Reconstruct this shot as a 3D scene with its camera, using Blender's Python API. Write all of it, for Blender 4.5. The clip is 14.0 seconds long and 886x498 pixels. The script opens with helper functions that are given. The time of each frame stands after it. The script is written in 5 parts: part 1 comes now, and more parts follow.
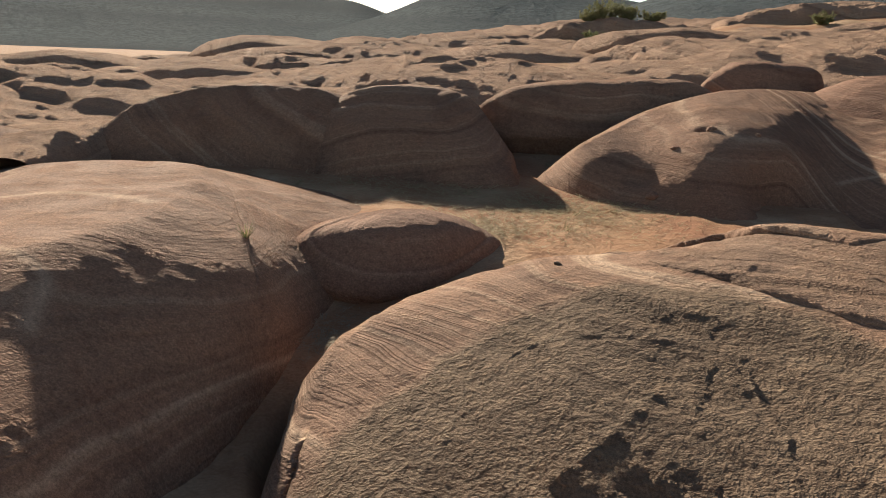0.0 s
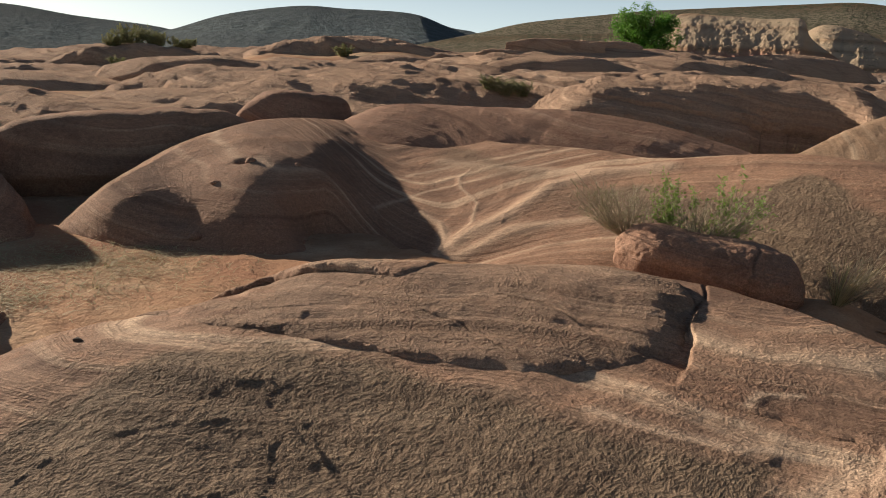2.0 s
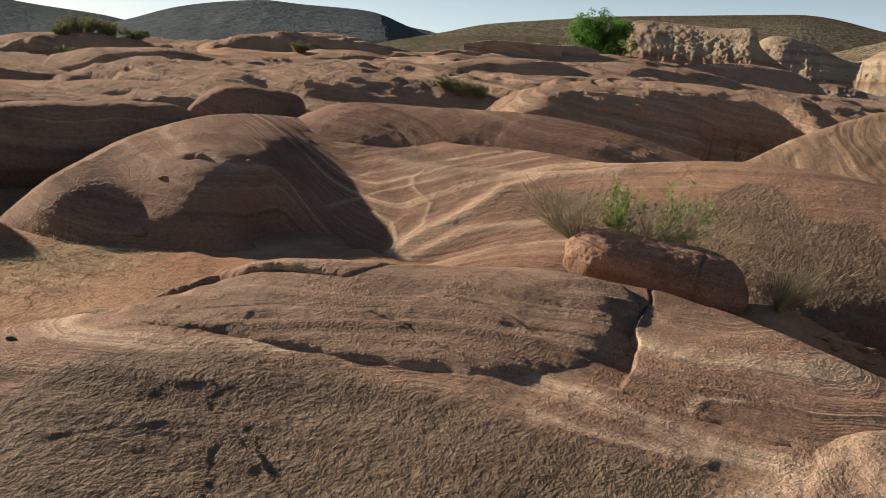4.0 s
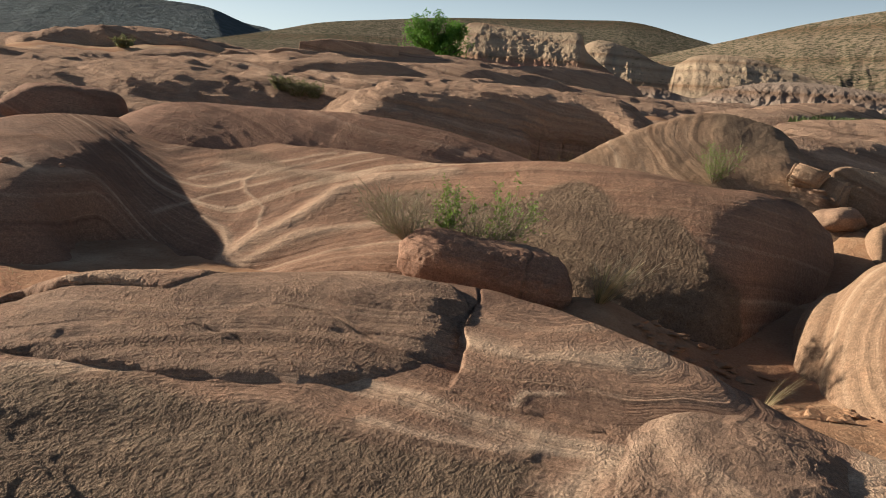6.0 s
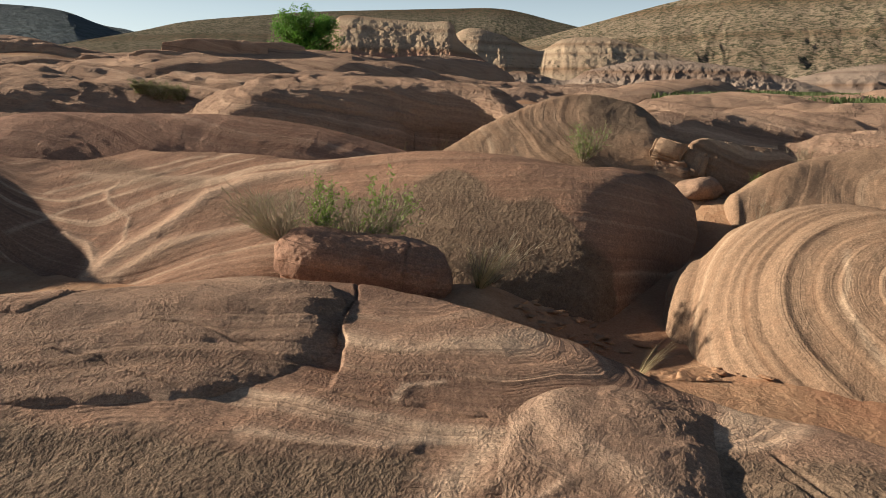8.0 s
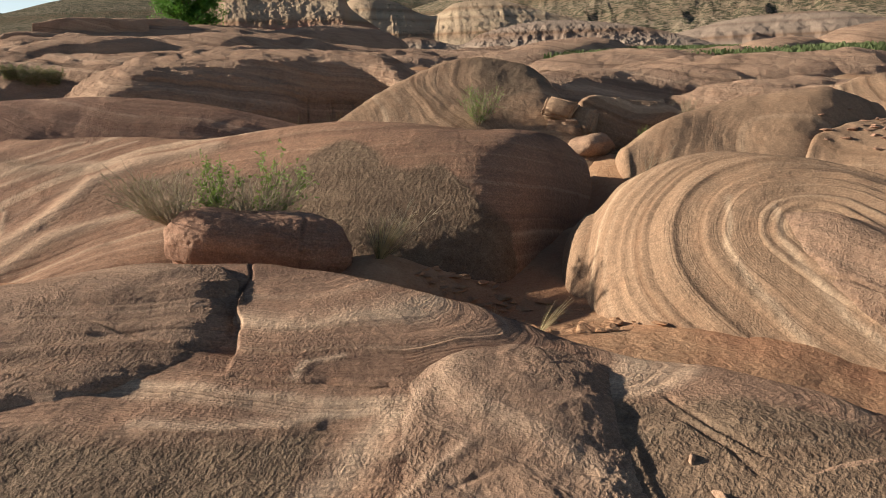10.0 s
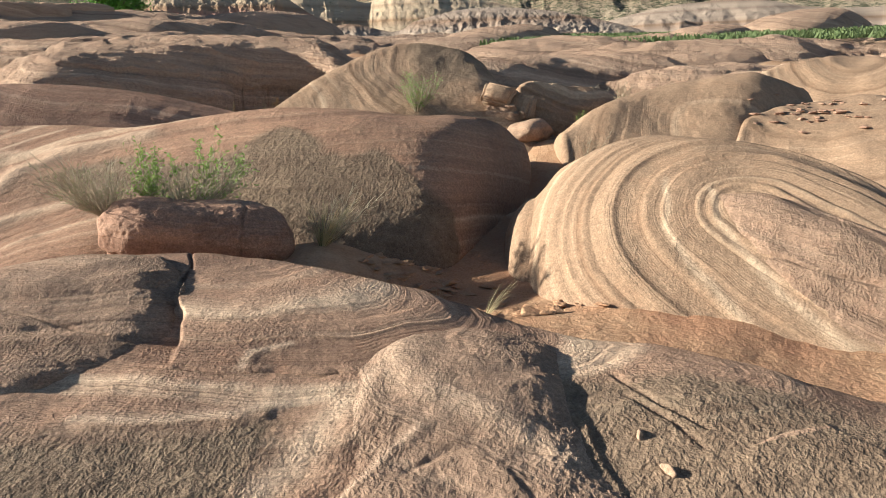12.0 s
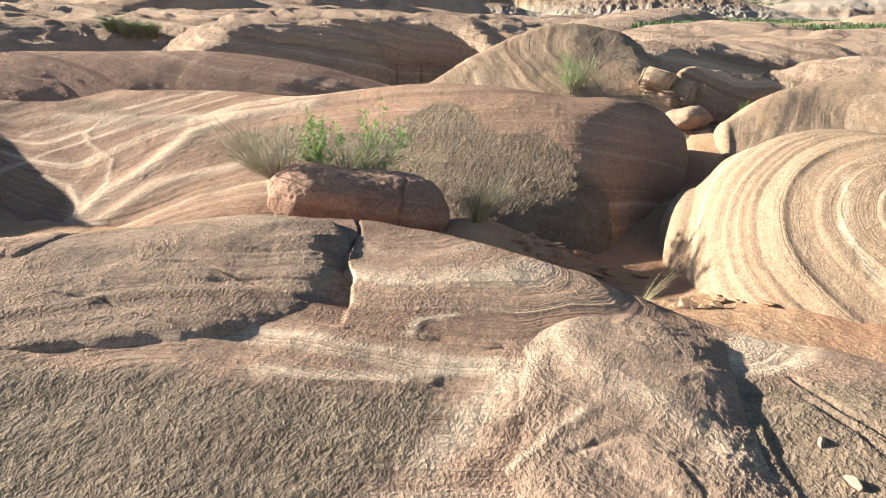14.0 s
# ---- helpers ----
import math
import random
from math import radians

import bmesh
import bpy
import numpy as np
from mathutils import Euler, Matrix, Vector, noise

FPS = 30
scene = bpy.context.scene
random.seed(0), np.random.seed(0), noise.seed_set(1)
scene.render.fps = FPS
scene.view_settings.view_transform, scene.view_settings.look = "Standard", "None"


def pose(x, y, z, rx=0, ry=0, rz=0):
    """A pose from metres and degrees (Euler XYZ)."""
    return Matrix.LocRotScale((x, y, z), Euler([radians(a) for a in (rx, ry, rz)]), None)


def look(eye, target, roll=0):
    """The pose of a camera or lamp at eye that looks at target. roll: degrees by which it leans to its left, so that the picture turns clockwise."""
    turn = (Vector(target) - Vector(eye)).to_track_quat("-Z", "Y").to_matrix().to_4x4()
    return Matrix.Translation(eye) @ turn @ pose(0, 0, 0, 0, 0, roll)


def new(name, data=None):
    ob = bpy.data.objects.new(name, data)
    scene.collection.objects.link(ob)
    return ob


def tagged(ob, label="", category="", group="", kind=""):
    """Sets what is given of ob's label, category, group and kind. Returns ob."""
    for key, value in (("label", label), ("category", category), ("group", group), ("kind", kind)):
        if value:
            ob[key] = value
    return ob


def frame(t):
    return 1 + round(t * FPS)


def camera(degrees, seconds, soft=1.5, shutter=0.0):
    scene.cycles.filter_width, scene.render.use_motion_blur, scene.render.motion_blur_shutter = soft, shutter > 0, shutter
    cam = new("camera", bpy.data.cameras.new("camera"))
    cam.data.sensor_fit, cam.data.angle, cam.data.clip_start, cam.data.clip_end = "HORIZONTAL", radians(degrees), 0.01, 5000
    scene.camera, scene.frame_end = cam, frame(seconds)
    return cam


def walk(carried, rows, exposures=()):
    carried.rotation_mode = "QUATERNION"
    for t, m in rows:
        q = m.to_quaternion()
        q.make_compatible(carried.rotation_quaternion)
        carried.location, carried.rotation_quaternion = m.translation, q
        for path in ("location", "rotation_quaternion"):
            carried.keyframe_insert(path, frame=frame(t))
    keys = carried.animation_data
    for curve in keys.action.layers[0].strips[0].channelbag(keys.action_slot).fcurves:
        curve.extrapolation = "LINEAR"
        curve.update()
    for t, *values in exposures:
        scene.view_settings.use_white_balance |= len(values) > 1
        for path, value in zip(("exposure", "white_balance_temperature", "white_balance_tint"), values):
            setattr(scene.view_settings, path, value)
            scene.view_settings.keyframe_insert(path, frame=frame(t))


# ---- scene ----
cam = camera(58.4, 14.0, 0.5)
PATH = [
    (0, (0.471, 0.324, 2.402), (0.314, 2.259, 1.924), 2.2),
    (0.5, (0.517, 0.457, 2.395), (0.635, 2.408, 1.968), 2.4),
    (1, (0.63, 0.618, 2.38), (1.092, 2.526, 2.001), 3.6),
    (1.5, (0.648, 0.753, 2.408), (1.403, 2.567, 2.035), 2.8),
    (2, (0.649, 0.82, 2.419), (1.542, 2.572, 2.049), 2.4),
    (2.2, (0.666, 0.823, 2.412), (1.569, 2.568, 2.042), 2.5),
    (4.3, (0.69, 0.822, 2.434), (1.713, 2.502, 2.072), 4.2),
    (4.5, (0.695, 0.815, 2.439), (1.745, 2.479, 2.079), 4.4),
    (5, (0.723, 0.806, 2.437), (1.865, 2.409, 2.085), 4.7),
    (5.5, (0.735, 0.8, 2.446), (1.976, 2.33, 2.101), 4.5),
    (6, (0.755, 0.796, 2.451), (2.063, 2.271, 2.111), 4.2),
    (6.5, (0.776, 0.776, 2.463), (2.135, 2.204, 2.126), 3.4),
    (7, (0.795, 0.764, 2.462), (2.209, 2.139, 2.127), 2.6),
    (7.5, (0.812, 0.767, 2.461), (2.275, 2.089, 2.127), 1.8),
    (8, (0.825, 0.756, 2.458), (2.326, 2.031, 2.111), 1.0),
    (8.2, (0.827, 0.747, 2.458), (2.343, 2.001, 2.1), 0.5),
    (10.3, (0.897, 0.702, 2.449), (2.539, 1.761, 2.021), -2.3),
    (10.5, (0.903, 0.691, 2.448), (2.555, 1.732, 2.019), -2.6),
    (11, (0.909, 0.694, 2.444), (2.597, 1.676, 2.011), -2.8),
    (11.5, (0.895, 0.723, 2.435), (2.598, 1.673, 1.992), -2.5),
    (12, (0.873, 0.751, 2.436), (2.574, 1.699, 1.977), -1.9),
    (12.5, (0.886, 0.735, 2.432), (2.589, 1.674, 1.965), -1.3),
    (13, (0.868, 0.773, 2.431), (2.571, 1.71, 1.96), -1.2),
    (13.5, (0.83, 0.835, 2.426), (2.474, 1.865, 1.939), -0.8),
    (14, (0.78, 0.889, 2.423), (2.294, 2.097, 1.924), -0.0),
]
EXPOSURE = [(0.0, 1.1, 6350, 9), (1.0, 0.62, 6250, 10), (1.5, 0.80, 6300, 10), (2.2, 0.74, 6350, 10), (5.0, 0.79, 6300, 10), (8.0, 0.83, 6350, 10), (11.0, 1.15, 5950, 7), (12.5, 1.65, 5500, 0), (13.5, 1.74, 5450, -1), (14.0, 2.02, 5400, -2)]
walk(cam, [(t, look(eye, target, roll)) for t, eye, target, roll in PATH], EXPOSURE)

# ---------------------------------------------------------------- light
SUN_AZ, SUN_EL = 26.0, 18.8          # degrees left of +y, degrees up
world = bpy.data.worlds.new("sky")
scene.world = world
world.use_nodes = True
wn = world.node_tree.nodes
sky = wn.new("ShaderNodeTexSky")
sky.sky_type, sky.sun_disc = "NISHITA", False
sky.sun_elevation, sky.sun_rotation = radians(SUN_EL), radians(-SUN_AZ)
sky.air_density, sky.dust_density = 1.0, 0.8
wn["Background"].inputs[1].default_value = 0.032
world.node_tree.links.new(sky.outputs[0], wn["Background"].inputs[0])
# pale haze low over the whole horizon
wl = world.node_tree.links.new
height = wn.new("ShaderNodeSeparateXYZ")
wl(wn.new("ShaderNodeTexCoord").outputs["Generated"], height.inputs[0])
thin = wn.new("ShaderNodeMapRange")
thin.interpolation_type = "SMOOTHSTEP"
thin.inputs[1].default_value, thin.inputs[2].default_value = 0.28, 0.02
wl(height.outputs[2], thin.inputs[0])
haze = wn.new("ShaderNodeBackground")
haze.inputs[0].default_value = (0.80, 0.92, 1.0, 1)
gain = wn.new("ShaderNodeMath")
gain.operation = "MULTIPLY"
gain.inputs[1].default_value = 0.34
wl(thin.outputs[0], gain.inputs[0])
wl(gain.outputs[0], haze.inputs[1])
both = wn.new("ShaderNodeAddShader")
wl(wn["Background"].outputs[0], both.inputs[0])
wl(haze.outputs[0], both.inputs[1])
wl(both.outputs[0], wn["World Output"].inputs[0])

sun_data = bpy.data.lights.new("sun", "SUN")
sun_data.energy, sun_data.angle, sun_data.color = 5.0, radians(1.0), (1.0, 0.86, 0.68)
sun = new("sun", sun_data)
sun_way = Vector((-math.sin(radians(SUN_AZ)) * math.cos(radians(SUN_EL)),
                  math.cos(radians(SUN_AZ)) * math.cos(radians(SUN_EL)), math.sin(radians(SUN_EL))))
sun.matrix_world = look(sun_way * 60, (0, 0, 0))


# ---------------------------------------------------------------- numeric noise
def lattice(i, j, k, seed):
    h = (i * 374761393 + j * 668265263 + k * 1274126177 + seed * 974634777) & 0xFFFFFFFF
    h = ((h ^ (h >> 13)) * 1274126177) & 0xFFFFFFFF
    return ((h ^ (h >> 16)) & 0xFFFF) / 32767.5 - 1.0


def vnoise(p, seed=0):
    """Smooth value noise, -1 to 1, at points p (..., 3)."""
    c = np.floor(p).astype(np.int64)
    f = p - c
    f = f * f * f * (f * (f * 6 - 15) + 10)
    i, j, k = c[..., 0], c[..., 1], c[..., 2]
    u, v, w = f[..., 0], f[..., 1], f[..., 2]

    def mix(a, b, q):
        return a + (b - a) * q

    low = mix(mix(lattice(i, j, k, seed), lattice(i + 1, j, k, seed), u),
              mix(lattice(i, j + 1, k, seed), lattice(i + 1, j + 1, k, seed), u), v)
    high = mix(mix(lattice(i, j, k + 1, seed), lattice(i + 1, j, k + 1, seed), u),
               mix(lattice(i, j + 1, k + 1, seed), lattice(i + 1, j + 1, k + 1, seed), u), v)
    return mix(low, high, w)


def fbm(p, octaves=4, seed=0, gain=0.5):
    out, amp, q = 0.0, 1.0, np.array(p, float)
    for o in range(octaves):
        out = out + amp * vnoise(q, seed + 7 * o)
        q, amp = q * 2.03 + 11.3, amp * gain
    return out


def line(x, seed=0):
    """Noise along one number."""
    q = np.zeros(x.shape + (3,))
    q[..., 0] = x
    return vnoise(q, seed)


def smooth(a, b, x):
    q = np.clip((x - a) / (b - a), 0, 1)
    return q * q * (3 - 2 * q)


def catmull(points, n):
    """n samples of a smooth line through rows of points."""
    p = np.array(points, float)
    p = np.vstack([2 * p[0] - p[1], p, 2 * p[-1] - p[-2]])
    t = np.linspace(0, len(p) - 3 - 1e-9, n)
    i = t.astype(int)
    f = (t - i)[:, None]
    a, b, c, d = p[i], p[i + 1], p[i + 2], p[i + 3]
    return 0.5 * (2 * b + (c - a) * f + (2 * a - 5 * b + 4 * c - d) * f ** 2 + (3 * b - a - 3 * c + d) * f ** 3)


# ---------------------------------------------------------------- materials
def nodes_of(name):
    m = bpy.data.materials.new(name)
    m.use_nodes = True
    m.cycles.use_bump_map_correction = False
    return m, m.node_tree, m.node_tree.nodes["Principled BSDF"]


def add(tree, kind, **values):
    n = tree.nodes.new("ShaderNode" + kind)
    for k, v in values.items():
        if k in ("operation", "blend_type", "data_type", "noise_dimensions", "attribute_name", "feature", "normalize", "noise_type"):
            if k == "operation":
                n.operation = v
            elif k == "blend_type":
                n.blend_type = v
            elif k == "data_type":
                n.data_type = v
            elif k == "noise_dimensions":
                n.noise_dimensions = v
            elif k == "attribute_name":
                n.attribute_name = v
            elif k == "feature":
                n.feature = v
            elif k == "noise_type":
                n.noise_type = v
        else:
            n.inputs[k.replace("_", " ")].default_value = v
    return n


def ramp(tree, source, stops):
    n = tree.nodes.new("ShaderNodeValToRGB")
    e = n.color_ramp.elements
    e[0].position, e[0].color = stops[0][0], (*stops[0][1], 1)
    e[1].position, e[1].color = stops[-1][0], (*stops[-1][1], 1)
    for at, c in stops[1:-1]:
        x = e.new(at)
        x.color = (*c, 1)
    tree.links.new(source, n.inputs[0])
    return n


def mixed(tree, fac, a, b, blend="MIX"):
    n = tree.nodes.new("ShaderNodeMix")
    n.data_type, n.blend_type = "RGBA", blend
    for value, slot in ((fac, 0), (a, 6), (b, 7)):
        if isinstance(value, (int, float)):
            n.inputs[slot].default_value = value
        elif isinstance(value, tuple):
            n.inputs[slot].default_value = (*value, 1)
        else:
            tree.links.new(value, n.inputs[slot])
    return n.outputs[2]


def calc(tree, op, a, b=0.0):
    n = tree.nodes.new("ShaderNodeMath")
    n.operation = op
    for value, slot in ((a, 0), (b, 1)):
        if isinstance(value, (int, float)):
            n.inputs[slot].default_value = value
        else:
            tree.links.new(value, n.inputs[slot])
    return n.outputs[0]


def span(tree, source, a, b):
    n = tree.nodes.new("ShaderNodeMapRange")
    n.interpolation_type = "SMOOTHSTEP"
    tree.links.new(source, n.inputs[0])
    n.inputs[1].default_value, n.inputs[2].default_value = a, b
    return n.outputs[0]


def bumps(tree, bsdf, layers):
    """layers: (height socket, distance in metres), chained."""
    last = None
    for source, distance in layers:
        b = tree.nodes.new("ShaderNodeBump")
        b.inputs["Strength"].default_value, b.inputs["Distance"].default_value = 1.0, distance
        tree.links.new(source, b.inputs["Height"])
        if last:
            tree.links.new(last, b.inputs["Normal"])
        last = b.outputs[0]
    tree.links.new(last, bsdf.inputs["Normal"])


def noise_at(tree, coord, scale, detail=4.0, rough=0.55, dist=0.0):
    n = add(tree, "TexNoise", Scale=scale, Detail=detail, Roughness=rough, Distortion=dist)
    tree.links.new(coord, n.inputs["Vector"])
    return n.outputs[0]


def sandstone(name, dark, mid, light, stripe=1.0, grain=1.0, far=False, patina=0.55, lines=1.0):
    """Cross-bedded sandstone: bands follow the bedding height stored on the mesh."""
    m, tree, bsdf = nodes_of(name)
    link = tree.links.new
    coord = tree.nodes.new("ShaderNodeTexCoord").outputs["Object"]
    bed = add(tree, "Attribute", attribute_name="bed").outputs["Fac"]
    warp = noise_at(tree, coord, 3.0, 3.0)
    bedw = calc(tree, "ADD", bed, calc(tree, "MULTIPLY", warp, 0.04))

    def strata(scale, detail):
        n = add(tree, "TexNoise", noise_dimensions="1D", Scale=scale, Detail=detail, Roughness=0.6)
        link(bedw, n.inputs["W"])
        return n.outputs[0]

    wide, thin = strata(6.0, 2.0), strata(20.0, 1.5)
    crust = noise_at(tree, coord, 1.3, 5.0, 0.6)
    blotch = noise_at(tree, coord, 6.0, 4.0, 0.6)
    base = ramp(tree, wide, [(0.24, dark), (0.45, mid), (0.58, mid), (0.80, light)]).outputs[0]
    pale = span(tree, thin, 0.56, 0.74)
    show = span(tree, noise_at(tree, coord, 0.8, 3.0), 0.34, 0.54)
    base = mixed(tree, calc(tree, "MULTIPLY", calc(tree, "MULTIPLY", pale, 0.5 * stripe), show), base, light)
    dusk = span(tree, thin, 0.46, 0.30)
    base = mixed(tree, calc(tree, "MULTIPLY", dusk, 0.22 * stripe), base, dark)
    base = mixed(tree, calc(tree, "MULTIPLY", span(tree, crust, 0.48, 0.68), patina), base, (dark[0] * 0.9, dark[1] * 0.92, dark[2] * 0.95))
    base = mixed(tree, calc(tree, "MULTIPLY", span(tree, blotch, 0.5, 0.75), 0.25), base, (mid[0] * 1.12, mid[1] * 0.92, mid[2] * 0.82))
    # lighter bands in the rock; brightness of lit crests and flutes painted in too
    washed = add(tree, "Attribute", attribute_name="washed").outputs["Fac"]
    base = mixed(tree, calc(tree, "MULTIPLY", washed, 0.6), base, (light[0] * 1.08, light[1] * 1.1, light[2] * 1.12))
    older = add(tree, "Attribute", attribute_name="crust").outputs["Fac"]
    base = mixed(tree, calc(tree, "MULTIPLY", older, 0.85), base, ramp(tree, blotch, [(0.3, (0.105, 0.076, 0.053)), (0.7, (0.185, 0.136, 0.093))]).outputs[0])
    fine = noise_at(tree, coord, 80.0, 2.0, 0.55, 0.3)
    rubbly = noise_at(tree, coord, 34.0, 3.0, 0.65, 0.8)
    specks = noise_at(tree, coord, 190.0, 1.0, 0.5)
    crag = noise_at(tree, coord, 26.0, 3.5, 0.62)
    hair = strata(52.0, 3.0)
    lamina = strata(120.0, 2.5)
    base = mixed(tree, 0.35, base, ramp(tree, specks, [(0.3, (0.5, 0.48, 0.46)), (0.7, (1.5, 1.5, 1.5))]).outputs[0], "MULTIPLY")
    base = mixed(tree, 0.4, base, ramp(tree, fine, [(0.3, (0.45, 0.43, 0.42)), (0.7, (1.6, 1.6, 1.6))]).outputs[0], "MULTIPLY")
    # relief shade put into the colour: crag pits darker, peaks lighter
    base = mixed(tree, 0.22, base, ramp(tree, crag, [(0.36, (0.55, 0.52, 0.50)), (0.5, (1.05, 1.05, 1.05)), (0.64, (1.5, 1.46, 1.4))]).outputs[0], "MULTIPLY")
    base = mixed(tree, 0.2, base, ramp(tree, rubbly, [(0.32, (0.55, 0.53, 0.51)), (0.52, (1.15, 1.15, 1.15)), (0.7, (1.5, 1.48, 1.44))]).outputs[0], "MULTIPLY")
    base = mixed(tree, calc(tree, "MULTIPLY", calc(tree, "ADD", calc(tree, "MULTIPLY", show, 0.6), 0.15), 0.42 * stripe * lines), base, ramp(tree, hair, [(0.35, (0.6, 0.58, 0.56)), (0.5, (1.0, 1.0, 1.0)), (0.65, (1.25, 1.25, 1.22))]).outputs[0], "MULTIPLY")
    link(base, bsdf.inputs["Base Color"])
    bsdf.inputs["Roughness"].default_value = 0.95
    bsdf.inputs["Specular IOR Level"].default_value = 0.15
    patch = noise_at(tree, coord, 2.6, 3.0, 0.6)
    bare = calc(tree, "SUBTRACT", 1.0, calc(tree, "MULTIPLY", older, 0.8))
    gritw = calc(tree, "MULTIPLY", fine, calc(tree, "ADD", calc(tree, "ADD", span(tree, patch, 0.38, 0.62), 0.45), calc(tree, "MULTIPLY", older, 0.35)))
    rubblew = calc(tree, "MULTIPLY", rubbly, calc(tree, "ADD", calc(tree, "ADD", span(tree, patch, 0.35, 0.65), 0.35), calc(tree, "MULTIPLY", older, 0.4)))
    cragw = calc(tree, "MULTIPLY", crag, calc(tree, "ADD", calc(tree, "ADD", calc(tree, "MULTIPLY", span(tree, patch, 0.40, 0.65), 0.32), 0.16), calc(tree, "MULTIPLY", older, 0.7)))
    layers = [(wide, 0.012 * stripe), (thin, 0.009 * stripe * lines), (calc(tree, "MULTIPLY", hair, bare), 0.008 * stripe * lines), (calc(tree, "MULTIPLY", lamina, bare), 0.006 * stripe * lines), (cragw, 0.021 * grain), (gritw, 0.0055 * grain), (specks, 0.002 * grain)]
    if far:
        layers = [(wide, 0.02 * stripe), (thin, 0.02 * stripe), (noise_at(tree, coord, 6.0, 7.0, 0.7), 0.07 * grain), (rubblew, 0.012)]
    bumps(tree, bsdf, layers)
    return m


ROCK_NEAR = sandstone("sandstone_grey_tan", (0.178, 0.109, 0.076), (0.287, 0.18, 0.122), (0.49, 0.354, 0.248), 0.85)
ROCK_FLUTED = sandstone("sandstone_fluted", (0.182, 0.107, 0.073), (0.28, 0.168, 0.112), (0.49, 0.348, 0.24), 0.45)
ROCK_RED = sandstone("sandstone_red_brown", (0.17, 0.096, 0.067), (0.275, 0.162, 0.112), (0.40, 0.262, 0.184), 0.55)
ROCK_PALE = sandstone("sandstone_pale_banded", (0.18, 0.112, 0.071), (0.275, 0.183, 0.12), (0.45, 0.33, 0.226), 0.42, 0.7, False, 0.2, 0.7)
ROCK_FAR = sandstone("sandstone_far", (0.215, 0.14, 0.098), (0.35, 0.235, 0.165), (0.49, 0.345, 0.245), 0.6, 1.0, True)


ROCK_ROUGH = sandstone("sandstone_rough_crust", (0.155, 0.103, 0.073), (0.245, 0.162, 0.114), (0.37, 0.262, 0.186), 0.45, 1.5)


def sand_material():
    m, tree, bsdf = nodes_of("red_sand")
    coord = tree.nodes.new("ShaderNodeTexCoord").outputs["Object"]
    big = noise_at(tree, coord, 0.9, 5.0, 0.6)
    small = noise_at(tree, coord, 14.0, 5.0, 0.65)
    grit = noise_at(tree, coord, 60.0, 1.5, 0.5)
    c = ramp(tree, big, [(0.3, (0.36, 0.178, 0.106)), (0.5, (0.43, 0.255, 0.15)), (0.66, (0.56, 0.39, 0.25))]).outputs[0]
    c = mixed(tree, calc(tree, "MULTIPLY", span(tree, small, 0.5, 0.7), 0.4), c, (0.27, 0.14, 0.08))
    c = mixed(tree, 0.3, c, ramp(tree, grit, [(0.3, (0.35, 0.33, 0.3)), (0.7, (1, 1, 1))]).outputs[0], "MULTIPLY")
    tree.links.new(c, bsdf.inputs["Base Color"])
    bsdf.inputs["Roughness"].default_value = 0.97
    bsdf.inputs["Specular IOR Level"].default_value = 0.1
    bumps(tree, bsdf, [(small, 0.018), (noise_at(tree, coord, 32.0, 4.0, 0.7, 0.5), 0.006), (grit, 0.003)])
    return m


SAND = sand_material()


def hill_material(name, soil, scrub, cover, scale, red_below=None):
    m, tree, bsdf = nodes_of(name)
    coord = tree.nodes.new("ShaderNodeTexCoord").outputs["Object"]
    bed = add(tree, "Attribute", attribute_name="bed").outputs["Fac"]
    n = add(tree, "TexNoise", noise_dimensions="1D", Scale=0.35 * scale, Detail=1.5, Roughness=0.5)
    tree.links.new(bed, n.inputs["W"])
    rockc = ramp(tree, n.outputs[0], [(0.3, (soil[0] * 0.72, soil[1] * 0.62, soil[2] * 0.55)), (0.5, soil), (0.7, (soil[0] * 1.2, soil[1] * 1.22, soil[2] * 1.2))]).outputs[0]
    if red_below:
        edge = calc(tree, "ADD", bed, calc(tree, "MULTIPLY", noise_at(tree, coord, 0.5, 4.0), 1.6))
        rockc = mixed(tree, span(tree, edge, red_below + 1.4, red_below + 0.2), rockc, (0.36, 0.19, 0.14))
    spots = noise_at(tree, coord, 0.5 * scale, 6.0, 0.75)
    tufts = noise_at(tree, coord, 1.6 * scale, 5.0, 0.75)
    keep = calc(tree, "MULTIPLY", calc(tree, "ADD", calc(tree, "MULTIPLY", span(tree, spots, 0.62 - cover * 0.3, 0.72 - cover * 0.3), 0.75), 0.25 * min(1.0, cover)), span(tree, tufts, 0.46, 0.54))
    slope = tree.nodes.new("ShaderNodeNewGeometry")
    up = tree.nodes.new("ShaderNodeSeparateXYZ")
    tree.links.new(slope.outputs["Normal"], up.inputs[0])
    flat = span(tree, up.outputs[2], 0.30, 0.62)
    c = mixed(tree, calc(tree, "MULTIPLY", keep, flat), rockc, scrub)
    tree.links.new(c, bsdf.inputs["Base Color"])
    bsdf.inputs["Roughness"].default_value = 1.0
    bsdf.inputs["Specular IOR Level"].default_value = 0.05
    bumps(tree, bsdf, [(spots, 0.4 / scale), (tufts, 0.25 / scale)])
    return m


